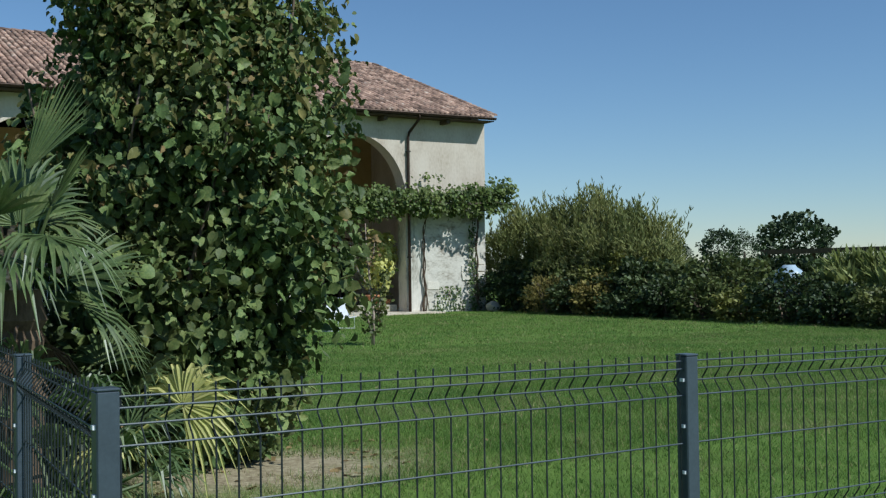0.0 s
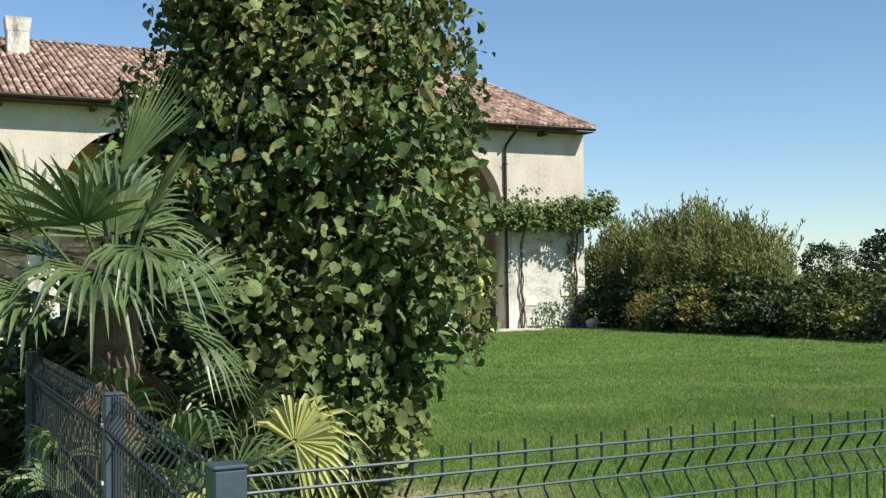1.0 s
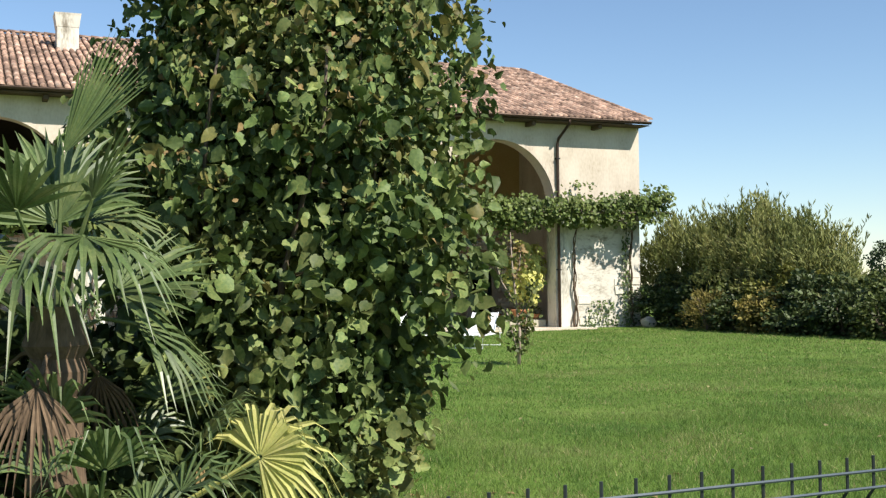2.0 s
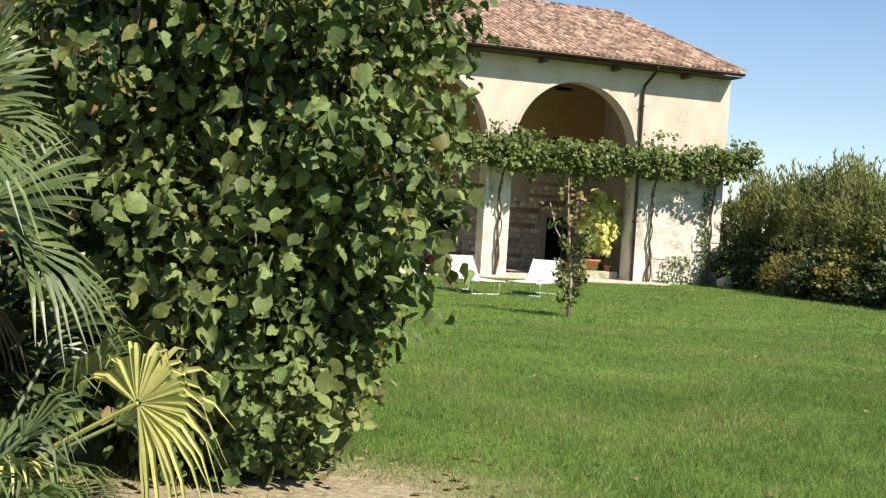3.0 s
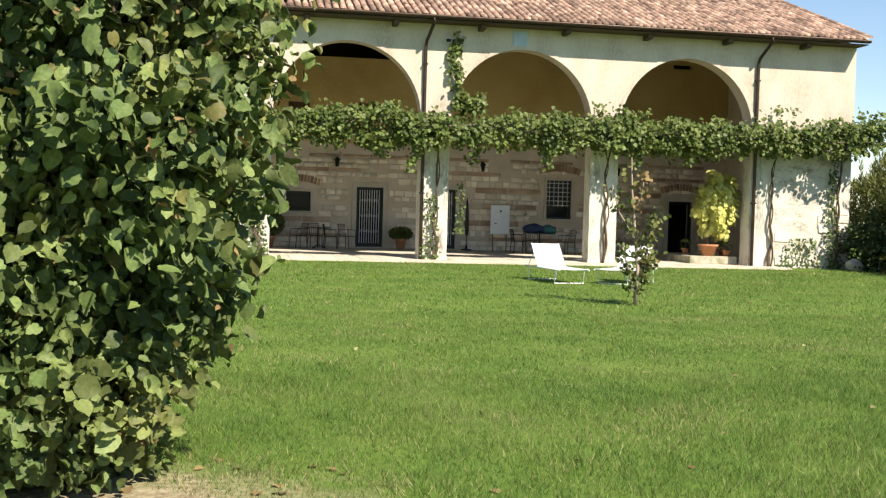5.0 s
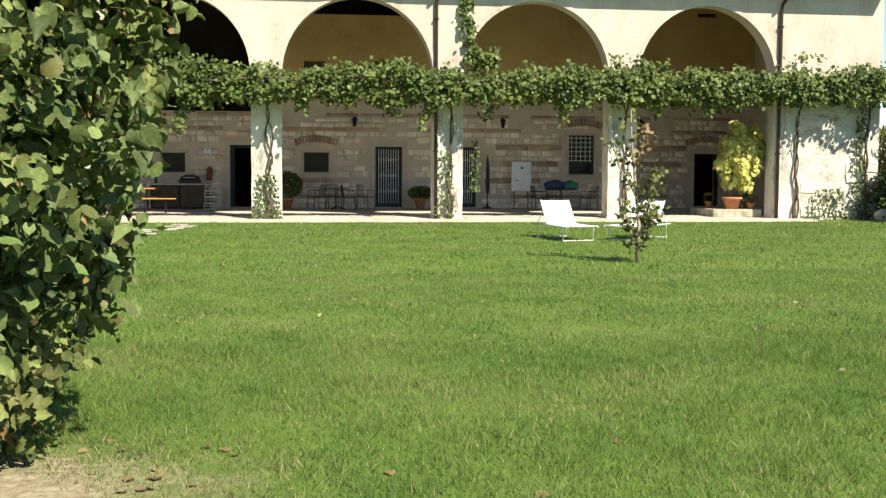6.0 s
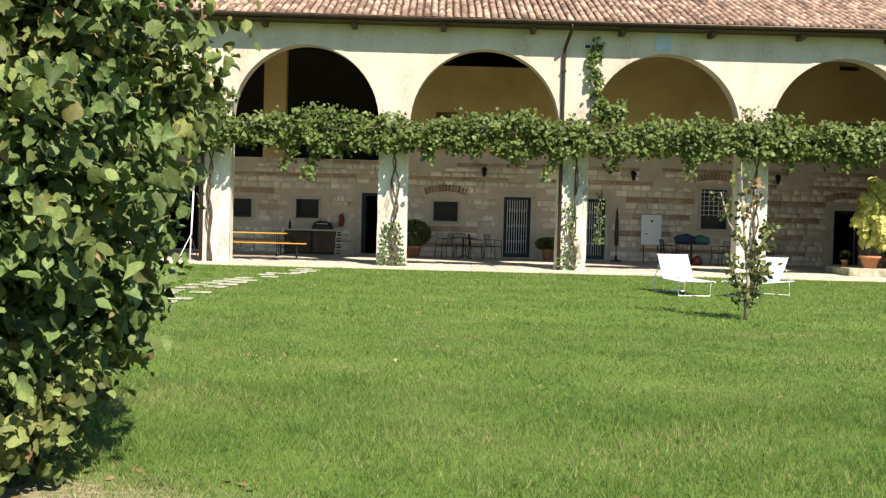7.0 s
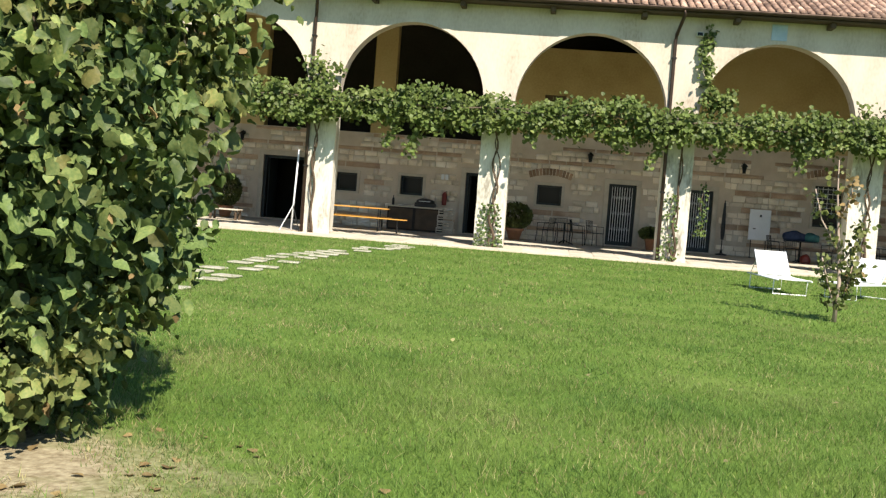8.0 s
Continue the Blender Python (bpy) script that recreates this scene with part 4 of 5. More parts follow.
# ---- the shrubs along the boundary ----
def bush(name, label, at, rad, h, n, mat, size, shape=PLAIN, up=0.0, wisp=0, z0=0.0):
    e = thing(name, label, "shrub", (*at, -0.03))
    st = bmesh.new()
    for k in range(9):
        a = k * 2.4
        tube(st, [(0.1 * math.cos(a), 0.1 * math.sin(a), 0), (rad * 0.3 * math.cos(a), rad * 0.3 * math.sin(a), h * 0.4), (rad * 0.55 * math.cos(a), rad * 0.55 * math.sin(a), h * 0.75)], [0.04, 0.025, 0.01], 5)
    part("woody_base", st, "bark", e)
    d = unit(n)
    d[:, 2] = np.abs(d[:, 2]) * 1.0 - 0.15
    lump = 1 + 0.22 * np.sin(d[:, 0] * 7 + at[0]) * np.sin(d[:, 1] * 6 + at[1]) + 0.12 * np.sin(d[:, 2] * 11 + 3 * d[:, 0])
    r = (0.45 + 0.55 * rng.random(n) ** 0.45) * lump
    pos = np.stack([d[:, 0] * rad * r, d[:, 1] * rad * r, h * (0.42 + 0.56 * d[:, 2] * r)], 1)
    low = rng.random(n) < 0.3
    pos[low, 2] = h * 0.42 * rng.random(low.sum())
    pos[:, 2] = np.clip(pos[:, 2], 0.03 + z0, None)
    axis = d * (1 - up) + np.array([0, 0, up]) + unit(n) * 0.6
    nrm = d + np.array([0, 0, 0.5]) + unit(n) * 0.5
    leaves("foliage", pos, axis, nrm, size * (0.6 + 0.8 * rng.random(n)), mat, e, shape)
    if wisp:
        a = rng.random(wisp) * math.tau
        rr = rad * 0.9 * np.sqrt(rng.random(wisp))
        top = h * (0.75 + 0.3 * rng.random(wisp)) * (1 - 0.35 * (rr / rad) ** 2)
        f = rng.random((wisp, 40))
        ang = 0.35 * rng.normal(size=(wisp, 2))
        P = np.stack([(rr * np.cos(a))[:, None] + ang[:, :1] * f * 1.2, (rr * np.sin(a))[:, None] + ang[:, 1:] * f * 1.2, top[:, None] - 1.2 + 1.35 * f], 2).reshape(-1, 3)
        leaves("plume", P, np.array([0, 0, 1.0]) + unit(len(P)) * 0.55, unit(len(P)), 0.16 + 0.1 * rng.random(len(P)), mat, e, SLIM)
    return e


bush("tamarisk", "large feathery green tamarisk shrub", (2.1, 0.3), 2.1, 3.9, 15000, "tamarisk", 0.20, SLIM, 0.55, 110)
bush("tamarisk", "large feathery olive tamarisk shrub", (2.4, -2.9), 2.35, 4.3, 18000, "tamarisk", 0.20, SLIM, 0.55, 170)
bush("tamarisk", "broad feathery olive tamarisk shrub", (2.5, -5.2), 1.9, 3.5, 13000, "tamarisk", 0.20, SLIM, 0.55, 110)
bush("laurel_shrub", "dark evergreen shrub at the lawn's edge", (0.8, -0.7), 1.3, 1.9, 4500, "shrub_dark", 0.10)
bush("laurel_shrub", "dark evergreen shrub at the lawn's edge", (0.9, -2.3), 1.3, 1.9, 4500, "shrub_dark", 0.10)
bush("rusty_shrub", "small rusty yellow ornamental shrub", (-0.35, -4.2), 0.9, 1.35, 3000, "rust_shrub", 0.10, SLIM, 0.4)
bush("laurel_shrub", "dark evergreen shrub behind the palm trunk", (-20.95, -25.75), 0.75, 1.35, 3600, "shrub_dark", 0.09)
yy = -4.4
k = 0
SHRUBS = ("shrub", "shrub_yellow", "shrub_dark", "shrub", "rust_shrub")
while yy > -19.5:
    if yy > -10.9:
        bush("hedge_shrub", "mixed green garden hedge shrub", (1.2 + 0.3 * math.sin(k * 2.2), yy), 1.4, 1.9 + 0.22 * math.sin(k * 1.7) - 0.03 * k, 5200, SHRUBS[k % 4], 0.11)
    bush("hedge_shrub", "low green hedge shrub", (0.0 + 0.25 * math.sin(k * 3.1), yy - 0.7), 1.0, 1.15 + 0.25 * math.sin(k * 2.3), 2600, SHRUBS[(k * 3 + 1) % 5] if k % 3 else "shrub_dark", 0.09)
    yy -= 1.5
    k += 1
for k in range(8):
    bush("reed_clump", "tall pale green reeds behind the hedge", (1.7 + 0.4 * math.sin(k * 1.9), -14.7 - 0.95 * k), 0.95, 1.72 + 0.12 * math.sin(k * 2.7), 3000, "maize", 0.36, SLIM, 0.75)
for k in range(2):
    bush("hedge_shrub", "dark green garden hedge shrub", (3.4, -10.2 - 1.0 * k), 1.0, 1.75, 4200, "shrub_dark", 0.11)


for k in range(7):
    bush("field_shrub", "rough green shrub in the field beyond the hedge", (9.5 + 1.2 * math.sin(k * 2.3), -9.5 + 1.9 * k), 1.9, 1.65 + 0.15 * math.sin(k * 1.3), 4200, "shrub", 0.16)

# ---- boundary fence ----
fence = thing("fence", "anthracite welded wire garden fence with steel posts", "fence", (0, 0, -0.03))


def fence_post(x, y, z):
    post = part("post", one_box(-0.03, 0.03, -0.03, 0.03, 0, z + 0.008, bevel=0.004), "fence", fence, "square anthracite steel post")
    post.location = (x, y, 0)
    part("cap", one_box(-0.032, 0.032, -0.032, 0.032, z + 0.008, z + 0.016, bevel=0.003), "fence", post)
    for f in (0.92, 0.76, 0.6, 0.42, 0.2):
        part("clip", one_box(-0.038, -0.03, -0.02, 0.0, z * f, z * f + 0.012), "white_metal", post)


def fence_panel(a, b):
    """A welded wire panel with V folds between two posts (x, y, top)."""
    ax, ay, az = a
    bx, by, bz = b
    ln = math.hypot(bx - ax, by - ay)
    pan = new("panel")
    pan.parent = fence
    pan.matrix_basis = pose(ax, ay, 0, 0, 0, math.degrees(math.atan2(by - ay, bx - ax)))
    n = int((ln - 0.08) / 0.067)
    rise = (bz - az) / ln

    def depth(h):
        for f0 in (-0.088, -0.64, -1.0):
            if f0 + 0.045 > h > f0 - 0.045:
                return -0.034 * (1 - abs(h - f0) / 0.045)
        return 0.0
    hs = [0.016, -0.043, -0.08, -0.096, -0.133, -0.595, -0.632, -0.648, -0.685, -0.955, -0.992, -1.008, -1.045, -1.14]
    for k in range(n + 1):
        x = 0.04 + k * (ln - 0.08) / n
        top = az + rise * x
        part("wire", tube(bmesh.new(), [(x, -depth(h), top + h) for h in hs if top + h > 0.0], 0.0031, 5), "wire", pan)
    # rails take the paler post coat, its tone standing in for their lit sheen
    for h in (-0.01, -0.04, -0.088, -0.14, -0.32, -0.58, -0.64, -0.70, -0.84, -0.94, -1.0, -1.06):
        part("rail", tube(bmesh.new(), [(0.03, -depth(h) - 0.006, az + h), (ln - 0.03, -depth(h) - 0.006, bz + h)], 0.003, 5), "fence", pan)


A, B = (-21.43, -31.06, 1.12), (-19.2, -30.84, 1.085)
LINE = [A, B, (-16.5, -30.8, 1.06), (-14.0, -30.85, 1.06)]
SIDE = [A, (-21.34, -29.4, 1.11), (-21.31, -26.8, 1.12)]
GATE = [(-21.52, -26.85, 1.1), (-23.6, -27.3, 1.1)]
for p in LINE + SIDE[1:] + GATE:
    fence_post(*p)
for p, q in list(zip(LINE, LINE[1:])) + list(zip(SIDE, SIDE[1:])) + [GATE]:
    fence_panel(p, q)


# ---- on the lawn ----
def soil_cover(x, y):
    return np.hypot((x + 19.2) / 1.35, (y + 26.35) / 0.95)


def grass():
    chunks, straw = [], []
    for x0, x1, y0, y1, per, size, wid in ((-22, -12, -30.5, -27.4, 1500, 0.042, 0.007), (-12, -3, -30.5, -27.4, 450, 0.042, 0.012), (-21.5, -9, -27.4, -22.0, 3300, 0.048, 0.0055), (-9, -1.5, -27.4, -22.0, 800, 0.042, 0.011), (-22.5, -1.2, -22, -16, 1500, 0.034, 0.009), (-27, 0, -16, -1.4, 330, 0.042, 0.015)):
        n = int((x1 - x0) * (y1 - y0) * per)
        x, y = x0 + (x1 - x0) * rng.random(n), y0 + (y1 - y0) * rng.random(n)
        ragged = 0.22 * np.sin(x * 5.1 + 2 * np.sin(y * 4.3)) + 0.15 * np.sin(x * 11 + y * 9)
        keep = (soil_cover(x, y) + ragged > 0.35 + 0.9 * rng.random(n))
        x, y = x[keep], y[keep]
        n = len(x)
        h = size * (0.45 + 0.75 * rng.random(n)) * (1 + 0.35 * np.sin(x * 2.1 + 1.3 * np.sin(y * 1.7)) * np.sin(y * 2.6 + x)) * (1 + 0.55 * np.sin(x * 27 + 2 * np.sin(y * 19)) * np.sin(y * 24 + 2 * np.sin(x * 17)))
        tall = rng.random(n) < 0.004
        h = np.where(tall, h * 2.2, h)
        a = rng.random(n) * math.tau
        lean = rng.normal(size=(n, 2)) * 0.55 * h[:, None]
        base = np.stack([x, y, np.full(n, -0.031)], 1)
        dx = np.stack([np.cos(a), np.sin(a), np.zeros(n)], 1) * wid * 0.5
        tip = base + np.stack([lean[:, 0], lean[:, 1], h], 1)
        patch = np.sin(x * 1.3 + 2 * np.sin(y * 0.9)) * np.sin(y * 1.1 + x * 0.4) + 0.6 * np.sin(x * 3.7 + y) * np.sin(y * 4.1)
        dry = rng.random(n) < 0.05 + 0.24 * np.clip(patch - 0.15, 0, 1) + 0.5 * np.clip(1.5 - soil_cover(x, y), 0, 1)
        tri = np.stack([base - dx, base + dx, tip], 1)
        chunks.append(tri[~dry].reshape(-1, 3))
        straw.append(tri[dry].reshape(-1, 3))
    for name, group, mat, label in (("grass", chunks, "blade", "short green lawn grass blades"), ("dry_grass", straw, "straw", "dry straw-coloured blades in the lawn")):
        V = np.concatenate(group)
        me = raw_mesh(name, V, np.arange(len(V)).reshape(-1, 3))
        me.materials.append(M[mat])
        tagged(new(name, me), label, "grass", kind="stuff")


grass()

n = 46
fx, fy = -20.1 + 2.3 * rng.random(n), -27.0 + 1.7 * rng.random(n)
fx[:5] += 2.0
leaves("fallen_leaves", np.stack([fx, fy, np.full(n, -0.018)], 1), np.stack([rng.normal(size=n), rng.normal(size=n), 0.1 * rng.normal(size=n)], 1),
       np.array([0, 0, 1.0]) + unit(n) * 0.35, 0.05 + 0.04 * rng.random(n), "dryleaf")
tagged(bpy.data.objects["fallen_leaves"], "withered brown leaves scattered on the grass", "leaf litter", kind="stuff")

def stepping_stones():
    """Two ragged rows of slabs that run to the portico and bend towards it."""
    me = bpy.data.meshes.new("stepping_stone")
    one_box(-0.19, 0.19, -0.15, 0.15, -0.02, 0.012, bevel=0.012).to_mesh(me)
    me.materials.append(M["step_stone"])
    r = random.Random(21)
    for side in (0.0, -0.5):
        y = -18.6 + 0.4 * (side < 0)
        while y < -2.2:
            bend = 0.95 * max(0.0, (y + 10.5) / 6.5) ** 1.2
            ob = new("stepping_stone", me)
            ob.matrix_world = pose(-21.1 + side * (1 - 0.35 * max(0.0, (y + 12) / 10)) + bend + r.uniform(-0.05, 0.05), y, -0.006, 0, 0, r.uniform(-9, 9))
            tagged(ob, "pale flat stone slab set in the lawn", "stepping stone", "stepping stones in the lawn")
            y += r.choice((0.62, 0.7, 0.8, 1.5))


stepping_stones()


def lounger(at, rz):
    e = thing("sun_lounger", "white folding sun lounger with raised fabric backrest on the lawn", "sun lounger", (*at, -0.03), rz, "sun loungers")
    # lies along +y, the head end at +y
    for s in (-1, 1):
        part("rail", tube(bmesh.new(), [(0.33 * s, -0.95, 0.30), (0.33 * s, 0.25, 0.30), (0.33 * s, 0.95, 0.30)], 0.016, 8), "white_metal", e, smooth=True)
        part("backrest_frame", tube(bmesh.new(), [(0.32 * s, 0.25, 0.32), (0.32 * s, 0.64, 0.80)], 0.014, 8), "white_metal", e, smooth=True)
        part("prop", tube(bmesh.new(), [(0.3 * s, 0.5, 0.64), (0.3 * s, 0.85, 0.30)], 0.009, 6), "white_metal", e)
    for y in (-0.72, 0.72):
        part("leg", tube(bmesh.new(), [(-0.33, y, 0.30), (-0.33, y + 0.03, 0.012), (0.33, y + 0.03, 0.012), (0.33, y, 0.30)], 0.014, 8), "white_metal", e)
    bm = bmesh.new()
    for i in range(13):
        y = -0.94 + 1.2 * i / 12
        sag = -0.025 * math.sin(math.pi * i / 12)
        row = [bm.verts.new((x, y, 0.315 + sag + 0.012 * (abs(x) / 0.29) ** 2)) for x in (-0.32, -0.16, 0, 0.16, 0.32)]
        if i:
            for p, q, r, t in zip(prev, prev[1:], row[1:], row):
                bm.faces.new((p, q, r, t))
        prev = row
    ob = part("seat", bm, "white_fabric", e)
    ob.modifiers.new("thick", 'SOLIDIFY').thickness = 0.012
    bm = bmesh.new()
    for i in range(9):
        f = i / 8
        row = [bm.verts.new((x, 0.27 + 0.37 * f, 0.335 + 0.46 * f - 0.02 * math.sin(math.pi * f))) for x in (-0.315, -0.16, 0, 0.16, 0.315)]
        if i:
            for p, q, r, t in zip(prev, prev[1:], row[1:], row):
                bm.faces.new((p, q, r, t))
        prev = row
    ob = part("backrest", bm, "white_fabric", e)
    ob.modifiers.new("thick", 'SOLIDIFY').thickness = 0.012
    return e


lounger((-11.85, -8.62), 8)
lounger((-10.3, -8.7), -42)


def sapling():
    e = thing("sapling", "thin young fruit tree with sparse reddish-green leaves on the lawn", "tree", (-12.15, -14.46, -0.03))
    limbs = [[(0, 0, 0), (0.02, 0, 0.6), (-0.05, 0.02, 1.3), (-0.12, 0, 1.9), (-0.14, 0, 2.4)],
             [(0, 0, 0.12), (0.14, 0.05, 0.5), (0.22, 0.1, 0.9)], [(0, 0, 0.15), (-0.15, -0.06, 0.55), (-0.28, -0.1, 0.95)],
             [(-0.03, 0, 1.05), (-0.3, 0.05, 1.5), (-0.42, 0.1, 1.95)], [(-0.03, 0, 0.8), (0.2, -0.1, 1.2), (0.26, -0.12, 1.5)],
             [(0.01, 0, 0.45), (0.25, 0.2, 0.7), (0.4, 0.3, 0.8)], [(-0.08, 0, 1.5), (0.1, 0.1, 1.85), (0.12, 0.12, 2.15)]]
    pos, axis = [], []
    for k, l in enumerate(limbs):
        part("trunk" if k == 0 else "branch", tube(bmesh.new(), l, [(0.036 if k == 0 else 0.017) * (1 - 0.2 * j) for j in range(len(l))], 6), "pale_bark", e, smooth=True)
        for _ in range(110 if k in (1, 2, 4, 5) else 60):
            j = rng.integers(0, len(l) - 1)
            f = rng.random()
            p = Vector(l[j]).lerp(Vector(l[j + 1]), f)
            if p.z < 0.22:
                continue
            pos.append((p.x + 0.07 * rng.normal(), p.y + 0.07 * rng.normal(), p.z + 0.05 * rng.normal()))
    pos = np.array(pos)
    n = len(pos)
    half = n * 5 // 6
    leaves("foliage", pos[:half], unit(n)[:half] + [0, 0, 0.2], unit(n)[:half] + [0, -0.4, 0.5], 0.055 + 0.045 * rng.random(half), "shrub", e)
    leaves("reddish_foliage", pos[half:], unit(n)[half:] + [0, 0, 0.2], unit(n)[half:] + [0, -0.4, 0.5], 0.055 + 0.045 * rng.random(n - half), "dryleaf", e)


sapling()

bm = bmesh.new()
bmesh.ops.create_icosphere(bm, subdivisions=3, radius=0.26)
for v in bm.verts:
    v.co *= 1 + 0.25 * noise.noise(v.co * 5)
    v.co.z = max(v.co.z * 0.75, -0.16)
rock = mesh_ob("rock", bm, "frame_stone")
rock.location = (-0.35, -0.85, 0.13)
tagged(rock, "pale rough boulder against the wall foot", "rock")

n = 90
fx, fy = -18 + 12 * rng.random(n), -25.0 + 11 * rng.random(n)
leaves("petals", np.stack([fx, fy, np.full(n, 0.02)], 1), np.stack([rng.normal(size=n), rng.normal(size=n), 0.1 * rng.normal(size=n)], 1),
       np.array([0, 0, 1.0]) + unit(n) * 0.4, 0.025 + 0.035 * rng.random(n), "straw")
tagged(bpy.data.objects["petals"], "pale fallen leaf scraps on the lawn", "leaf litter", kind="stuff")

# ---- portico furniture ----
def plank_bench(x, y, ln, h, w, name, label, cat):
    e = thing(name, label, cat, (x, y, 0.015), group="beer garden set")
    part("top", one_box(-ln / 2, ln / 2, -w / 2, w / 2, h - 0.03, h, bevel=0.006), "orange_wood", e)
    for sx in (-ln / 2 + 0.3, ln / 2 - 0.3):
        part("leg", tube(bmesh.new(), [(sx, -w / 2 + 0.05, 0.0), (sx, -w / 2 + 0.05, h - 0.03)], 0.018, 6), "iron", e)
        part("leg", tube(bmesh.new(), [(sx, w / 2 - 0.05, 0.0), (sx, w / 2 - 0.05, h - 0.03)], 0.018, 6), "iron", e)
        part("crossbar", tube(bmesh.new(), [(sx, -w / 2 + 0.05, 0.12), (sx, w / 2 - 0.05, 0.12)], 0.012, 6), "iron", e)
    return e


plank_bench(-22.5, 3.55, 2.9, 0.47, 0.27, "bench", "folding bench with varnished orange plank seat", "bench")
plank_bench(-22.95, 4.2, 2.4, 0.77, 0.55, "folding_table", "folding table with varnished orange plank top", "table")
plank_bench(-22.95, 4.85, 2.4, 0.47, 0.27, "bench", "folding bench with varnished orange plank seat", "bench")


def chair(x, y, rz, mat="iron"):
    e = thing("garden_chair", "dark metal garden chair in the portico shade", "chair", (x, y, 0.015), rz, "garden chairs")
    part("seat", one_box(-0.22, 0.22, -0.22, 0.22, 0.43, 0.455, bevel=0.01), mat, e)
    bm = bmesh.new()
    tube(bm, [(-0.2, 0.21, 0.45), (-0.2, 0.27, 0.85), (0.2, 0.27, 0.85), (0.2, 0.21, 0.45)], 0.012, 6)
    part("back_frame", bm, mat, e)
    for k in range(5):
        x0 = -0.14 + 0.07 * k
        part("back_slat", tube(bmesh.new(), [(x0, 0.215, 0.46), (x0, 0.268, 0.85)], 0.008, 5), mat, e)
    for sx in (-0.2, 0.2):
        for sy in (-0.2, 0.2):
            part("leg", tube(bmesh.new(), [(sx, sy, 0.44), (sx * 1.1, sy * 1.15, 0)], 0.013, 6), mat, e)
        part("armrest", tube(bmesh.new(), [(sx * 1.1, -0.2, 0.44), (sx * 1.15, -0.18, 0.66), (sx * 1.1, 0.25, 0.68)], 0.012, 6), mat, e)
    return e


for x, y, r in ((-16.7, 6.6, -60), (-15.6, 6.4, 80), (-16.1, 7.2, 10), (-15.0, 6.9, 120), (-9.2, 5.6, 60), (-7.4, 5.9, -70), (-8.4, 7.1, 0), (-5.6, 6.9, 40), (-28.3, 6.9, 20)):
    chair(x, y, r)


def round_table(x, y, r=0.45, h=0.73):
    e = thing("garden_table", "dark round metal garden table", "table", (x, y, 0.015), group="garden tables")
    part("tabletop", lathe(bmesh.new(), [(r, h - 0.02), (r, h)], 28), "iron", e)
    part("stem", tube(bmesh.new(), [(0, 0, 0.03), (0, 0, h - 0.02)], 0.025, 8), "iron", e)
    for k in range(3):
        a = k * math.tau / 3
        part("foot", tube(bmesh.new(), [(0, 0, 0.14), (0.32 * math.cos(a), 0.32 * math.sin(a), 0.015)], 0.016, 6), "iron", e)


round_table(-16.05, 6.4)
round_table(-8.3, 6.2, 0.55)


def lump(name, label, cat, at, size, mat, seed):
    bm = bmesh.new()
    bmesh.ops.create_icosphere(bm, subdivisions=3, radius=1.0)
    for v in bm.verts:
        v.co *= 1 + 0.22 * noise.noise(v.co * 1.7 + Vector((seed, 0, 0)))
        v.co = Vector((v.co.x * size[0], v.co.y * size[1], max(v.co.z, -0.6) * size[2]))
    ob = mesh_ob(name, bm, mat, smooth=True)
    ob.location = (at[0], at[1], at[2] + 0.6 * size[2])
    return tagged(ob, label, cat)


lump("cushion", "crumpled navy cushion heaped on the garden table", "cushion", (-8.5, 6.2, 0.75), (0.42, 0.28, 0.2), "navy_cloth", 1)
lump("cushion", "teal cushion heaped on the garden table", "cushion", (-8.0, 6.15, 0.75), (0.28, 0.22, 0.18), "teal_cloth", 4)
lump("bag", "red cloth bag under the garden table", "bag", (-8.15, 6.0, 0.02), (0.16, 0.14, 0.2), "red_paint", 7)


def notice_board():
    e = thing("display_board", "white board on a dark stand against the stone wall", "board", (-9.42, 7.6, 0.015))
    part("panel", one_box(-0.36, 0.36, -0.02, 0.02, 0.64, 1.68, bevel=0.012), "white_metal", e)
    part("rim", one_box(-0.375, 0.375, -0.012, 0.024, 0.625, 0.64), "white_metal", e)
    part("mark", one_box(-0.02, 0.05, -0.024, -0.02, 1.42, 1.5), "black_plastic", e)
    part("mark", one_box(-0.22, -0.12, -0.024, -0.02, 1.0, 1.03), "iron", e)
    for sx in (-0.25, 0.25):
        part("leg", tube(bmesh.new(), [(sx, 0.0, 0), (sx, 0.03, 0.64)], 0.016, 6), "iron", e)
        part("foot", tube(bmesh.new(), [(sx, -0.25, 0.016), (sx, 0.2, 0.016)], 0.016, 6), "iron", e)


notice_board()


def closed_parasol():
    e = thing("parasol", "closed dark parasol leaning in its base by the wall", "parasol", (-10.62, 7.7, 0.015))
    part("base", lathe(bmesh.new(), [(0.2, 0), (0.2, 0.05), (0.05, 0.08), (0.03, 0.2)], 18), "iron", e)
    part("pole", tube(bmesh.new(), [(0, 0, 0.1), (0, 0, 1.9)], 0.018, 8), "iron", e)
    part("canopy", lathe(bmesh.new(), [(0.05, 0.55), (0.075, 0.8), (0.06, 1.4), (0.03, 1.82)], 10), "black_plastic", e)


closed_parasol()


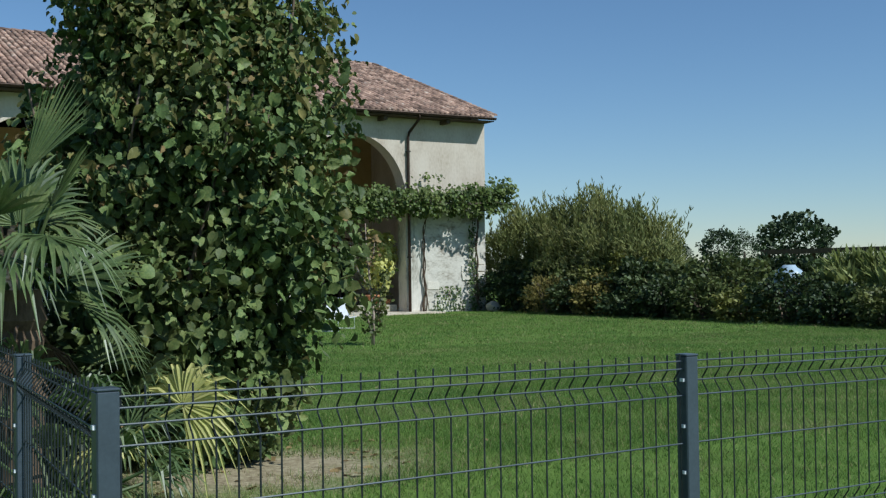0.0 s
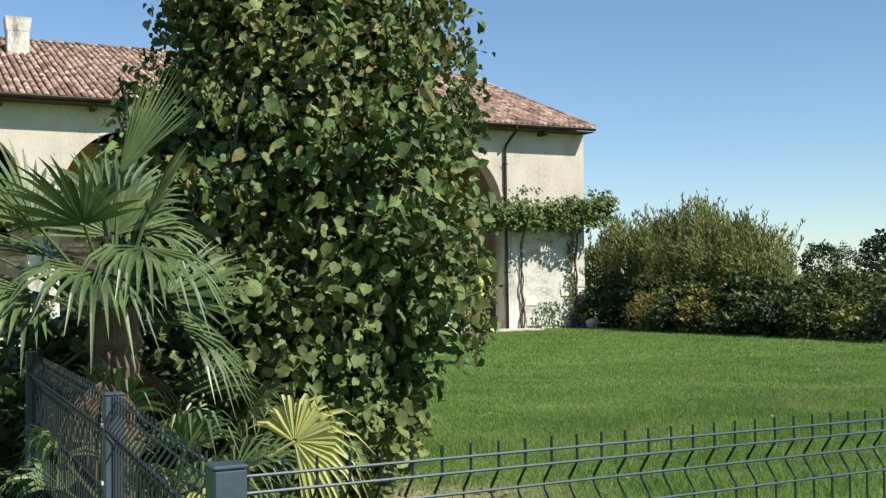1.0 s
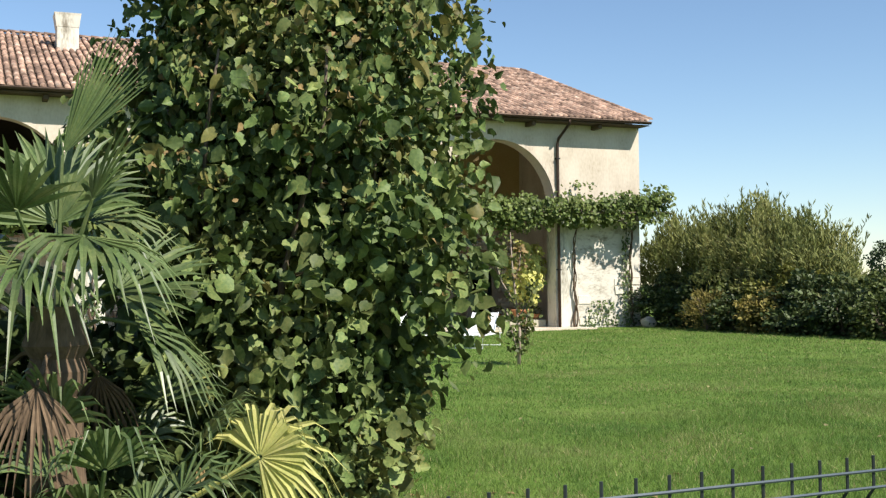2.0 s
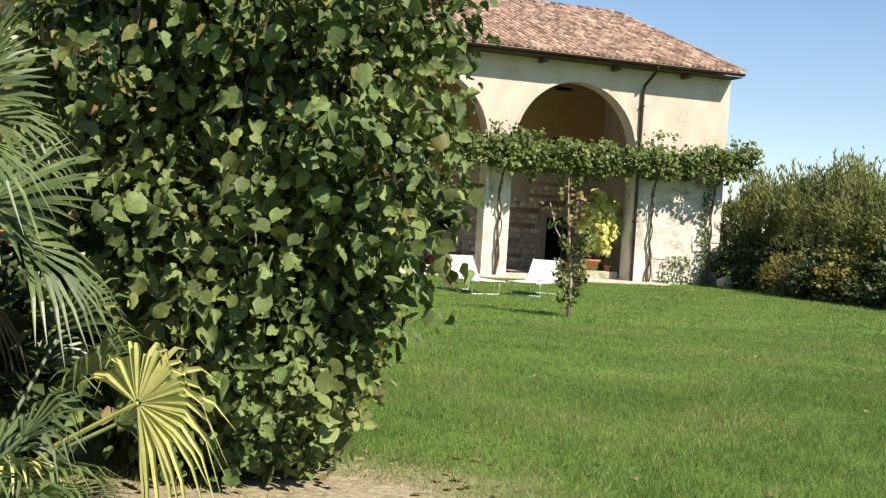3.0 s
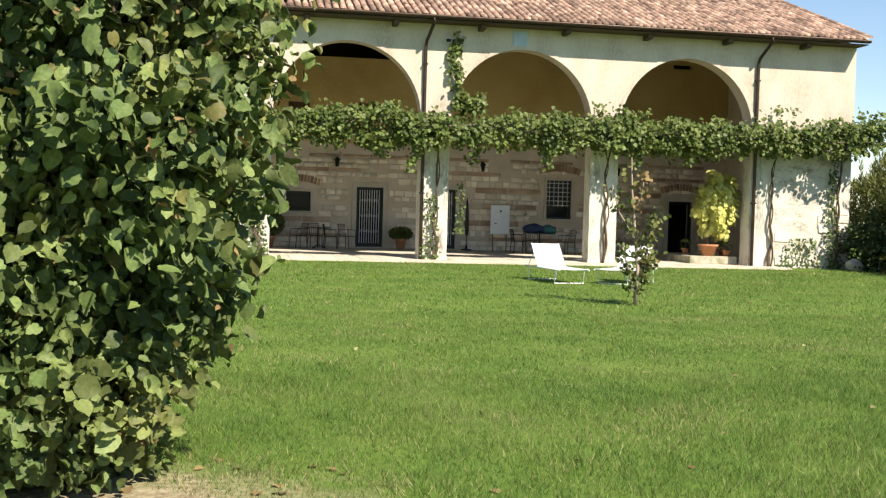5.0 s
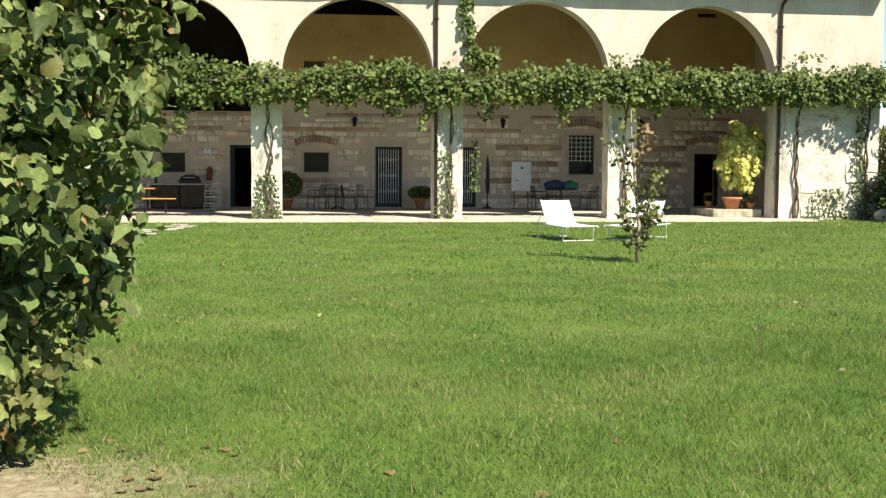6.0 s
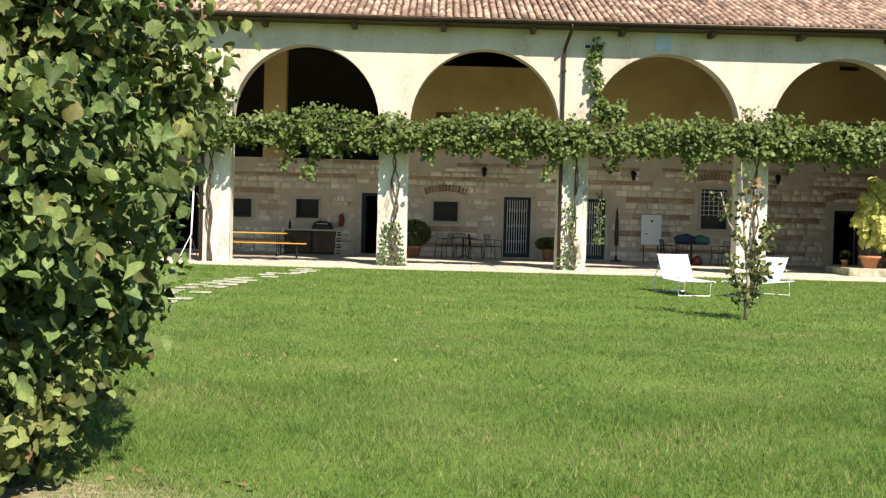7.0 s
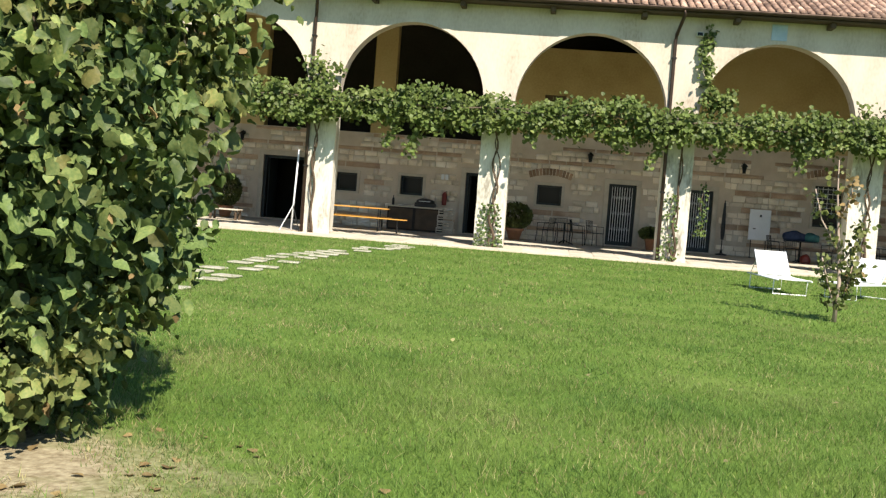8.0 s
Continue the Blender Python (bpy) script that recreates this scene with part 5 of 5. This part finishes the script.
def wall_lantern(x, z=3.12, y=YB):
    e = thing("wall_lantern", "dark iron lantern on a bracket on the stone wall", "wall lamp", (x, y, z), group="wall lanterns")
    part("bracket", tube(bmesh.new(), [(0, 0, 0.05), (0, -0.12, 0.14), (0, -0.24, 0.1)], 0.014, 6), "iron", e)
    part("plate", one_box(-0.05, 0.05, -0.02, 0.0, -0.06, 0.12, bevel=0.005), "iron", e)
    part("hood", lathe(bmesh.new(), [(0.12, 0.0), (0.1, 0.04), (0.03, 0.1)], 8, (0, -0.24, 0.0)), "iron", e)
    part("lamp_glass", lathe(bmesh.new(), [(0.055, -0.19), (0.085, 0.0)], 8, (0, -0.24, 0.0)), "glass", e)
    part("finial", lathe(bmesh.new(), [(0.06, -0.23), (0.06, -0.19)], 8, (0, -0.24, 0.0)), "iron", e)


for x in (-15.34, -10.07, -4.97):
    wall_lantern(x)
wall_lantern(-27.8, 3.0)


def pot(bm, r, h):
    return lathe(bm, [(r * 0.62, 0), (r * 0.9, h * 0.8), (r * 1.05, h * 0.82), (r * 1.05, h), (r * 0.92, h), (r * 0.88, h * 0.86)], 22)


def pot_bush(x, y, r, h, mat="shrub", potmat="terracotta", label="dark round evergreen bush in a clay pot", z=0.015):
    e = thing("potted_bush", label, "potted plant", (x, y, z), group="potted bushes")
    part("pot", pot(bmesh.new(), r * 0.55, 0.4), potmat, e, smooth=True)
    n = int(2600 * r / 0.5)
    d = unit(n)
    rr = 0.6 + 0.4 * rng.random(n) ** 0.4
    P = np.stack([d[:, 0] * r * rr, d[:, 1] * r * rr, 0.4 + (h - 0.4) / 2 * (1 + d[:, 2] * rr)], 1)
    leaves("foliage", P, d + unit(n) * 0.5, d + unit(n) * 0.5 + [0, 0, 0.3], 0.05 + 0.05 * rng.random(n), mat, e)


pot_bush(-17.75, 6.9, 0.55, 1.25)
pot_bush(-13.1, 7.1, 0.38, 0.75)
pot_bush(-27.9, 6.6, 0.5, 1.5)

# raised step with the golden plant
tagged(mesh_ob("step", one_box(-5.0, -3.45, 0.62, 2.6, 0.016, 0.26, bevel=0.02), "step_stone"), "low raised stone step in the portico", "step", kind="structure")


def golden_plant():
    e = thing("golden_plant", "tall golden-leaved shrub in a terracotta pot on a stone step", "potted plant", (-4.3, 0.9, 0.262))
    part("pot", pot(bmesh.new(), 0.3, 0.36), "terracotta", e, smooth=True)
    part("stem", tube(bmesh.new(), [(0, 0, 0.3), (-0.06, 0, 0.9), (0.05, 0, 1.5)], [0.03, 0.025, 0.02], 7), "bark", e, smooth=True)
    n = 1500
    d = unit(n)
    rr = (0.55 + 0.45 * rng.random(n) ** 0.5) * (1 + 0.25 * np.sin(d[:, 0] * 8) * np.sin(d[:, 2] * 6))
    P = np.stack([0.24 + d[:, 0] * 0.64 * rr, d[:, 1] * 0.55 * rr, 1.62 + d[:, 2] * 0.98 * rr], 1)
    leaves("foliage", P, np.array([0, 0, -0.8]) + d * 0.5 + unit(n) * 0.5, d + [0, -0.3, 0.5] + unit(n) * 0.4, 0.11 + 0.10 * rng.random(n), "gold", e)


golden_plant()


def small_pots():
    for x, y, r in ((-3.72, 0.85, 0.13), (-3.7, 1.25, 0.11), (-4.72, 1.7, 0.12)):
        e = thing("flower_pot", "small clay pot with a little green plant", "flower pot", (x, y, 0.262), group="small pots on the step")
        part("pot", pot(bmesh.new(), r, 0.2), "terracotta", e, smooth=True)
        n = 90
        d = unit(n)
        leaves("foliage", np.stack([d[:, 0] * 0.16, d[:, 1] * 0.16, 0.3 + d[:, 2] * 0.14], 1), d + [0, 0, 0.4], d + [0, 0, 0.6], np.full(n, 0.07), "shrub", e)


small_pots()


def kitchen_corner():
    e = thing("sink_counter", "stone counter with dark cupboard front under a small window", "counter", (-21.3, 7.45, 0.015))
    # the body shares the near-black colour of the rooms
    part("body", one_box(-0.95, 0.95, -0.28, 0.5, 0, 0.82, bevel=0.01), "unlit_dark", e)
    part("worktop", one_box(-1.0, 1.0, -0.32, 0.52, 0.82, 0.87, bevel=0.008), "frame_stone", e)
    for x in (-0.47, 0.47):
        part("cupboard_door", one_box(x - 0.42, x + 0.42, -0.3, -0.28, 0.08, 0.78, bevel=0.006), "wood_dark", e)
    g = thing("gas_grill", "black table grill on the stone counter", "grill", (-20.95, 7.35, 0.887))
    part("tray", one_box(-0.36, 0.36, -0.2, 0.2, 0, 0.14, bevel=0.02), "black_plastic", g)
    part("lid", lathe(bmesh.new(), [(0.34, 0.14), (0.3, 0.24), (0.12, 0.3)], 16), "black_plastic", g)
    part("handle", tube(bmesh.new(), [(-0.2, -0.32, 0.2), (0.2, -0.32, 0.2)], 0.012, 6), "white_metal", g)
    b = mesh_ob("bottle", lathe(bmesh.new(), [(0.045, 0), (0.045, 0.2), (0.016, 0.27), (0.016, 0.34)], 12), "black_plastic", smooth=True)
    b.location = (-22.1, 7.4, 0.887)
    tagged(b, "dark glass bottle on the counter", "bottle")
    x = thing("fire_extinguisher", "red fire extinguisher hung on the stone wall", "extinguisher", (-20.35, YB - 0.14, 1.0))
    part("cylinder", lathe(bmesh.new(), [(0.08, 0), (0.085, 0.05), (0.085, 0.38), (0.03, 0.46)], 14), "red_paint", x, smooth=True)
    part("nozzle", tube(bmesh.new(), [(0, 0, 0.46), (0.07, -0.03, 0.5), (0.1, -0.03, 0.2)], 0.012, 6), "black_plastic", x)
    s = thing("switch_box", "small white twin switch box on the wall", "switch box", (-20.4, YB, 1.9))
    for dx in (-0.07, 0.07):
        part("cover", one_box(dx - 0.055, dx + 0.055, -0.09, 0.0, 0, 0.19, bevel=0.008), "white_metal", s)
    for k in range(4):
        c = thing("crate", "pale plastic crate in a low stack", "crate", (-20.2 + 0.02 * (k % 2), 7.2, 0.015 + 0.212 * k), 3 * k, "stack of crates")
        bm = bmesh.new()
        for z in (0, 0.09, 0.17):
            box(bm, -0.28, 0.28, -0.2, -0.185, z, z + 0.035)
            box(bm, -0.28, 0.28, 0.185, 0.2, z, z + 0.035)
            box(bm, -0.28, -0.265, -0.185, 0.185, z, z + 0.035)
            box(bm, 0.265, 0.28, -0.185, 0.185, z, z + 0.035)
        part("slat", bm, "frame_stone", c)
        part("bottom", one_box(-0.265, 0.265, -0.185, 0.185, 0.0, 0.01), "frame_stone", c)
        for px in (-0.27, 0.27):
            for py in (-0.19, 0.19):
                part("corner", one_box(px - 0.012, px + 0.012, py - 0.012, py + 0.012, 0, 0.21), "frame_stone", c)


kitchen_corner()


def prop_stand():
    e = thing("prop_stand", "pale steel pole stand leaning by a pillar", "stand", (PILLARS[4] - 0.62, -0.25, 0.0))
    part("pole", tube(bmesh.new(), [(0, 0, 0.02), (0.06, 0.1, 2.35)], 0.025, 8), "white_metal", e, smooth=True)
    part("leg", tube(bmesh.new(), [(-0.32, -0.1, 0.01), (0.02, 0.0, 0.75)], 0.014, 6), "white_metal", e)
    part("leg", tube(bmesh.new(), [(0.28, -0.15, 0.01), (0.02, 0.0, 0.75)], 0.014, 6), "iron", e)


prop_stand()


def low_table():
    e = thing("low_table", "low weathered wooden coffee table", "table", (-27.1, 4.0, 0.015))
    part("tabletop", one_box(-0.5, 0.5, -0.3, 0.3, 0.33, 0.37, bevel=0.008), "frame_stone", e)
    for x in (-0.42, 0.42):
        for y in (-0.22, 0.22):
            part("leg", one_box(x - 0.03, x + 0.03, y - 0.03, y + 0.03, 0, 0.33), "wood_dark", e)


low_table()

# ---- on the facade ----
e = thing("floodlight", "small white floodlight high on the plastered wall", "floodlight", (-12.85, -0.02, 6.3))
part("body", one_box(-0.09, 0.09, -0.16, -0.06, -0.05, 0.07, bevel=0.015), "white_metal", e)
part("lens", one_box(-0.075, 0.075, -0.165, -0.16, -0.04, 0.055), "glass", e)
part("bracket", one_box(-0.03, 0.03, -0.06, 0.02, -0.02, 0.03), "iron", e)
pl = mesh_ob("plaque", one_box(-10.92, -10.5, -0.02, 0.0, 6.28, 6.72, bevel=0.006), "blue_plastic")
tagged(pl, "faded pale blue square plaque under the eaves", "plaque")


def chimney():
    e = thing("chimney", "white plastered chimney with flared cap on the tiled roof", "chimney", (-18.33, 6.35, 9.25), kind="")
    part("shaft", one_box(-0.35, 0.35, -0.35, 0.35, -0.35, 0.95, bevel=0.02), "whitewash", e)
    bm = bmesh.new()
    lo = [bm.verts.new((sx * 0.36, sy * 0.36, 0.9)) for sx, sy in ((-1, -1), (1, -1), (1, 1), (-1, 1))]
    hi = [bm.verts.new((sx * 0.41, sy * 0.41, 1.28)) for sx, sy in ((-1, -1), (1, -1), (1, 1), (-1, 1))]
    tp = [bm.verts.new((sx * 0.43, sy * 0.43, 1.36)) for sx, sy in ((-1, -1), (1, -1), (1, 1), (-1, 1))]
    for a, b in ((lo, hi), (hi, tp)):
        for k in range(4):
            bm.faces.new((a[k], a[(k + 1) % 4], b[(k + 1) % 4], b[k]))
    bm.faces.new(lo[::-1])
    bm.faces.new(tp)
    part("cap", bm, "whitewash", e)


chimney()


# ---- beyond the hedge ----
def far_tree(x, y, w, h, n=2600):
    e = thing("tree", "distant rounded green field tree", "tree", (x, y, -0.03), group="distant trees")
    part("trunk", tube(bmesh.new(), [(0, 0, 0), (0.1, 0, h * 0.35), (0, 0.1, h * 0.6)], [0.3, 0.22, 0.1], 7), "bark", e)
    d = unit(n)
    lump = 1 + 0.25 * np.sin(d[:, 0] * 6 + x) * np.sin(d[:, 2] * 7 + y) + 0.12 * np.sin(d[:, 1] * 13)
    r = (0.6 + 0.4 * rng.random(n) ** 0.4) * lump
    P = np.stack([d[:, 0] * w / 2 * r, d[:, 1] * w / 2 * r, h * 0.6 + d[:, 2] * h * 0.4 * r], 1)
    leaves("crown", P, d + unit(n) * 0.6, d + unit(n) * 0.6, w * 0.05 * (0.7 + 0.7 * rng.random(n)), "fartree", e)


far_tree(85.9, 62, 8.4, 7.7)
far_tree(71.2, 60, 4.4, 5.9)
far_tree(64.8, 60, 2.8, 4.3)
far_tree(75.6, 60.5, 3.0, 5.6, 1800)


def canopy():
    e = thing("lean_to", "long low open shed with dark weathered roof", "shed", (29, 3.4, -0.03))
    bm = bmesh.new()
    for k in range(24):
        y = -8.4 + 16.8 * k / 24
        box(bm, -2.4, 2.4, y, y + 0.68, 2.3 + 0.05 * (k % 2), 2.38 + 0.05 * (k % 2))
    part("roof", bm, "wood_dark", e)
    for k in range(6):
        part("post", one_box(-2.2, -2.05, -8.2 + 3.25 * k, -8.05 + 3.25 * k, 0, 2.3), "wood_dark", e)
    part("fascia", one_box(-2.5, -2.42, -8.4, 8.4, 2.16, 2.42), "wood_dark", e)


canopy()


def tank():
    e = thing("water_tank", "pale blue rounded water tank behind the shrubs", "tank", (0.95, -13.25, -0.03))
    part("body", lathe(bmesh.new(), [(0.38, 0.0), (0.41, 0.08), (0.41, 1.1), (0.36, 1.3), (0.2, 1.42), (0.16, 1.48)], 26), "blue_plastic", e, smooth=True)
    part("band", lathe(bmesh.new(), [(0.418, 0.5), (0.418, 0.54)], 26), "iron", e)


tank()


# ---- pieces of walls, floor and roof ----
def piece_mesh(name, mat, shape=0):
    bm = one_box(-0.5, 0.5, -0.5, 0.5, -0.5, 0.5)
    q = random.Random(shape)
    for v in bm.verts:
        v.co.x += q.uniform(-0.05, 0.05)
        v.co.z += q.uniform(-0.07, 0.07)
        if v.co.y < 0:
            v.co.x *= 0.94
            v.co.z *= 0.90
    me = bpy.data.meshes.new(name)
    bm.to_mesh(me)
    bm.free()
    me.materials.append(M[mat])
    return me


BOXV = np.array([(-.5, -.5, -.5), (.5, -.5, -.5), (.5, .5, -.5), (-.5, .5, -.5), (-.5, -.5, .5), (.5, -.5, .5), (.5, .5, .5), (-.5, .5, .5)]) * np.array([1, 1, 1.0])
BOXV[:, 0] = np.where(BOXV[:, 1] < 0, BOXV[:, 0] * 0.94, BOXV[:, 0])
BOXV[:, 2] = np.where(BOXV[:, 1] < 0, BOXV[:, 2] * 0.90, BOXV[:, 2])
BOXF = np.array([(0, 1, 5), (0, 5, 4), (1, 2, 6), (1, 6, 5), (3, 0, 4), (3, 4, 7), (4, 5, 6), (4, 6, 7), (0, 3, 2), (0, 2, 1)])


def stone_wall(parent_name, x0, x1, z0, z1, y, openings, near, mat_one, mat_rest, seed, course=(0.13, 0.22), length=(0.18, 0.48), proud=0.02, limit=300, bands=False, joint=(0.012, 0.03)):
    r = random.Random(seed)
    parent = bpy.data.objects[parent_name]
    kinds = [piece_mesh("stone", mat_one, k) for k in range(6)]
    rest, brick, made = [], [], 0
    z = z0
    row = 0
    while z < z1 - 0.05:
        band = bands and row % 3 == 2
        h = min(r.uniform(0.13, 0.2) if band else r.uniform(*course), z1 - z)
        x = x0
        while x < x1 - 0.03:
            w = min(r.uniform(0.5, 1.4) if band else r.uniform(*length), x1 - x)
            cx, cz = x + w / 2, z + h / 2
            x += w
            if w < 0.06 or any(o[0] - 0.2 - w / 2 < cx < o[1] + 0.2 + w / 2 and o[2] - 0.16 - h / 2 < cz < o[3] + 0.2 + h / 2 for o in openings):
                continue
            loc = (cx, y + 0.012 - proud * r.uniform(0.0, 1.0), cz + r.uniform(-0.01, 0.01))
            if parent_name == "wall_end" and noise.noise(Vector((cx * 0.9, cz * 1.2, 7))) > 0.22 - 0.2 * cz:
                continue  # plaster still covers these
            if bands and (cz > 2.75 and noise.noise(Vector((cx * 0.6, cz, 2))) > 0.12):
                continue
            dim = (w - r.uniform(*joint), 0.06, h - r.uniform(*joint))
            if band:
                brick.append(((cx, y + 0.02 - 0.008 * r.random(), cz), (w, 0.06, h * 0.97)))
            elif near[0] < cx < near[1] and made < limit:
                ob = new("stone", kinds[r.randrange(6)])
                ob.parent = parent
                ob.matrix_local = Matrix.LocRotScale(loc, Euler((0, r.uniform(-0.05, 0.05), 0)), dim)
                made += 1
            else:
                rest.append((loc, dim))
        z += h
        row += 1
    for name, group, mat in (("stonework", rest, mat_rest), ("brown_band", brick, "brown_band")):
        if not group:
            continue
        L, D = np.array([a for a, _ in group]), np.array([b for _, b in group])
        V = BOXV[None] * D[:, None] + L[:, None]
        if name == "stonework":
            V[:, :, ::2] += np.random.default_rng(seed).normal(size=(len(V), 8, 2)) * 0.009
        F = (BOXF[None] + (np.arange(len(V)) * 8)[:, None, None]).reshape(-1, 3)
        m2 = raw_mesh(name, V.reshape(-1, 3), F)
        m2.materials.append(M[mat])
        ob = new(name, m2)
        ob.parent = parent
        tagged(ob, kind="stuff")


stone_wall("wall_back_lower", XL, XR - 0.56, 0.02, 3.36, YB, DOORS + WINDOWS, (-13.4, -9.0), "stone", "stone_rest", 3, bands=True, proud=0.035, course=(0.15, 0.24), length=(0.16, 0.5))
stone_wall("wall_end", X1 + PW + 0.02, XR - 0.02, 0.02, 2.1, 0.045, [], (-2.8, -0.1), "stone_white", "stone_white", 5, (0.2, 0.34), (0.3, 0.85), 0.022, 120, joint=(0.008, 0.022))


def porch_slabs():
    r = random.Random(8)
    parent = bpy.data.objects["floor"]
    bm = one_box(-0.5, 0.5, -0.5, 0.5, -0.5, 0.5)
    me = bpy.data.meshes.new("slab")
    bm.to_mesh(me)
    bm.free()
    me.materials.append(M["paving"])
    for k in range(50):
        for j in range(6):
            x, y = XR - 0.33 - 0.66 * k, -0.95 + 0.62 * j + 0.01
            if 0 <= j and any(abs(x - p) < 0.8 and -0.35 < y < 0.95 for p in PILLARS) or x > X1:
                continue
            ob = new("slab", me)
            ob.parent = parent
            ob.matrix_local = Matrix.LocRotScale((x, y, 0.013 + r.uniform(-0.002, 0.004)), Euler((0, 0, r.uniform(-0.01, 0.01))), (0.645, 0.6, 0.03))


porch_slabs()
tagged(mesh_ob("floor_inner", one_box(XL, XR - 0.56, 2.35, YB - 0.02, 0.014, 0.026), "paving"), "pale worn stone portico paving", "floor", kind="structure")


def roof_tiles():
    """Barrel tiles: covers over channels, course by course."""
    r = random.Random(12)
    n, ln, pitch_x, course = 6, 0.46, 0.21, 0.36
    slope = math.atan(PITCH)
    prof = [(0.085 * math.cos(math.pi * k / n), 0.075 * math.sin(math.pi * k / n)) for k in range(n + 1)]
    T = np.array([(x * (1.0 if e == 0 else 0.82), (0 if e == 0 else ln), z * (1.0 if e == 0 else 0.85) + 0.012 * (1 - e)) for e in (0, 1) for x, z in prof])
    F = []
    for k in range(n):
        F += [(k, n + 1 + k, k + 1), (k + 1, n + 1 + k, n + 2 + k)]
    for k in range(1, n):
        F.append((0, k, k + 1))
    F = np.array(F)
    me = raw_mesh("roof_tile", T, F)
    me.materials.append(M["tile"])
    rot = Matrix.Rotation(slope, 4, 'X')
    R3 = np.array(rot.to_3x3())
    x0, x1 = XL - 0.28, XR + 0.02
    rows = int((RIDGE_Y - EAVE_Y) / math.cos(slope) / course)
    rest, made = [], 0
    for j in range(rows):
        s = j * course
        for i in range(int((x1 - x0) / pitch_x)):
            x = x1 - 0.1 - i * pitch_x + r.uniform(-0.012, 0.012)
            y, z = EAVE_Y - 0.06 + s * math.cos(slope), EAVE_Z - 0.02 + s * math.sin(slope) + r.uniform(-0.006, 0.012)
            tw = r.uniform(-0.03, 0.03)
            if j < 5 and -13.0 < x < 0.3 and made < 300:
                ob = new("roof_tile", me)
                ob.parent = roof_ob
                ob.matrix_local = Matrix.Translation((x, y, z)) @ rot @ Matrix.Rotation(tw, 4, 'Z')
                made += 1
            else:
                rest.append((x, y, z, tw))
    A = np.array(rest)
    c, s_ = np.cos(A[:, 3]), np.sin(A[:, 3])
    X = T[None, :, 0] * c[:, None] - T[None, :, 1] * s_[:, None]
    Y = T[None, :, 0] * s_[:, None] + T[None, :, 1] * c[:, None]
    V = np.stack([X, Y, np.broadcast_to(T[None, :, 2], X.shape)], 2) @ R3.T + A[:, None, :3]
    tris = (F[None] + (np.arange(len(V)) * len(T))[:, None, None]).reshape(-1, 3)
    m2 = raw_mesh("tiling", V.reshape(-1, 3), tris)
    m2.materials.append(M["tile_rest"])
    ob = new("tiling", m2)
    ob.parent = roof_ob
    tagged(ob, kind="stuff")
    # ridge and verge caps
    zr = EAVE_Z + PITCH * (RIDGE_Y - EAVE_Y)
    for i in range(int((x1 - x0) / 0.4)):
        ob = new("ridge_tile", me)
        ob.parent = roof_ob
        ob.matrix_local = Matrix.Translation((x1 - 0.45 - i * 0.4, RIDGE_Y, zr + 0.02)) @ Matrix.Rotation(-math.pi / 2, 4, 'Z') @ Matrix.Diagonal((1.5, 1, 1.3, 1))
    for j in range(rows):
        s = j * course
        ob = new("verge_tile", me)
        ob.parent = roof_ob
        ob.matrix_local = Matrix.Translation((x1 + 0.02, EAVE_Y - 0.06 + s * math.cos(slope), EAVE_Z + 0.03 + s * math.sin(slope))) @ rot @ Matrix.Diagonal((1.1, 1, 1.1, 1))


roof_tiles()
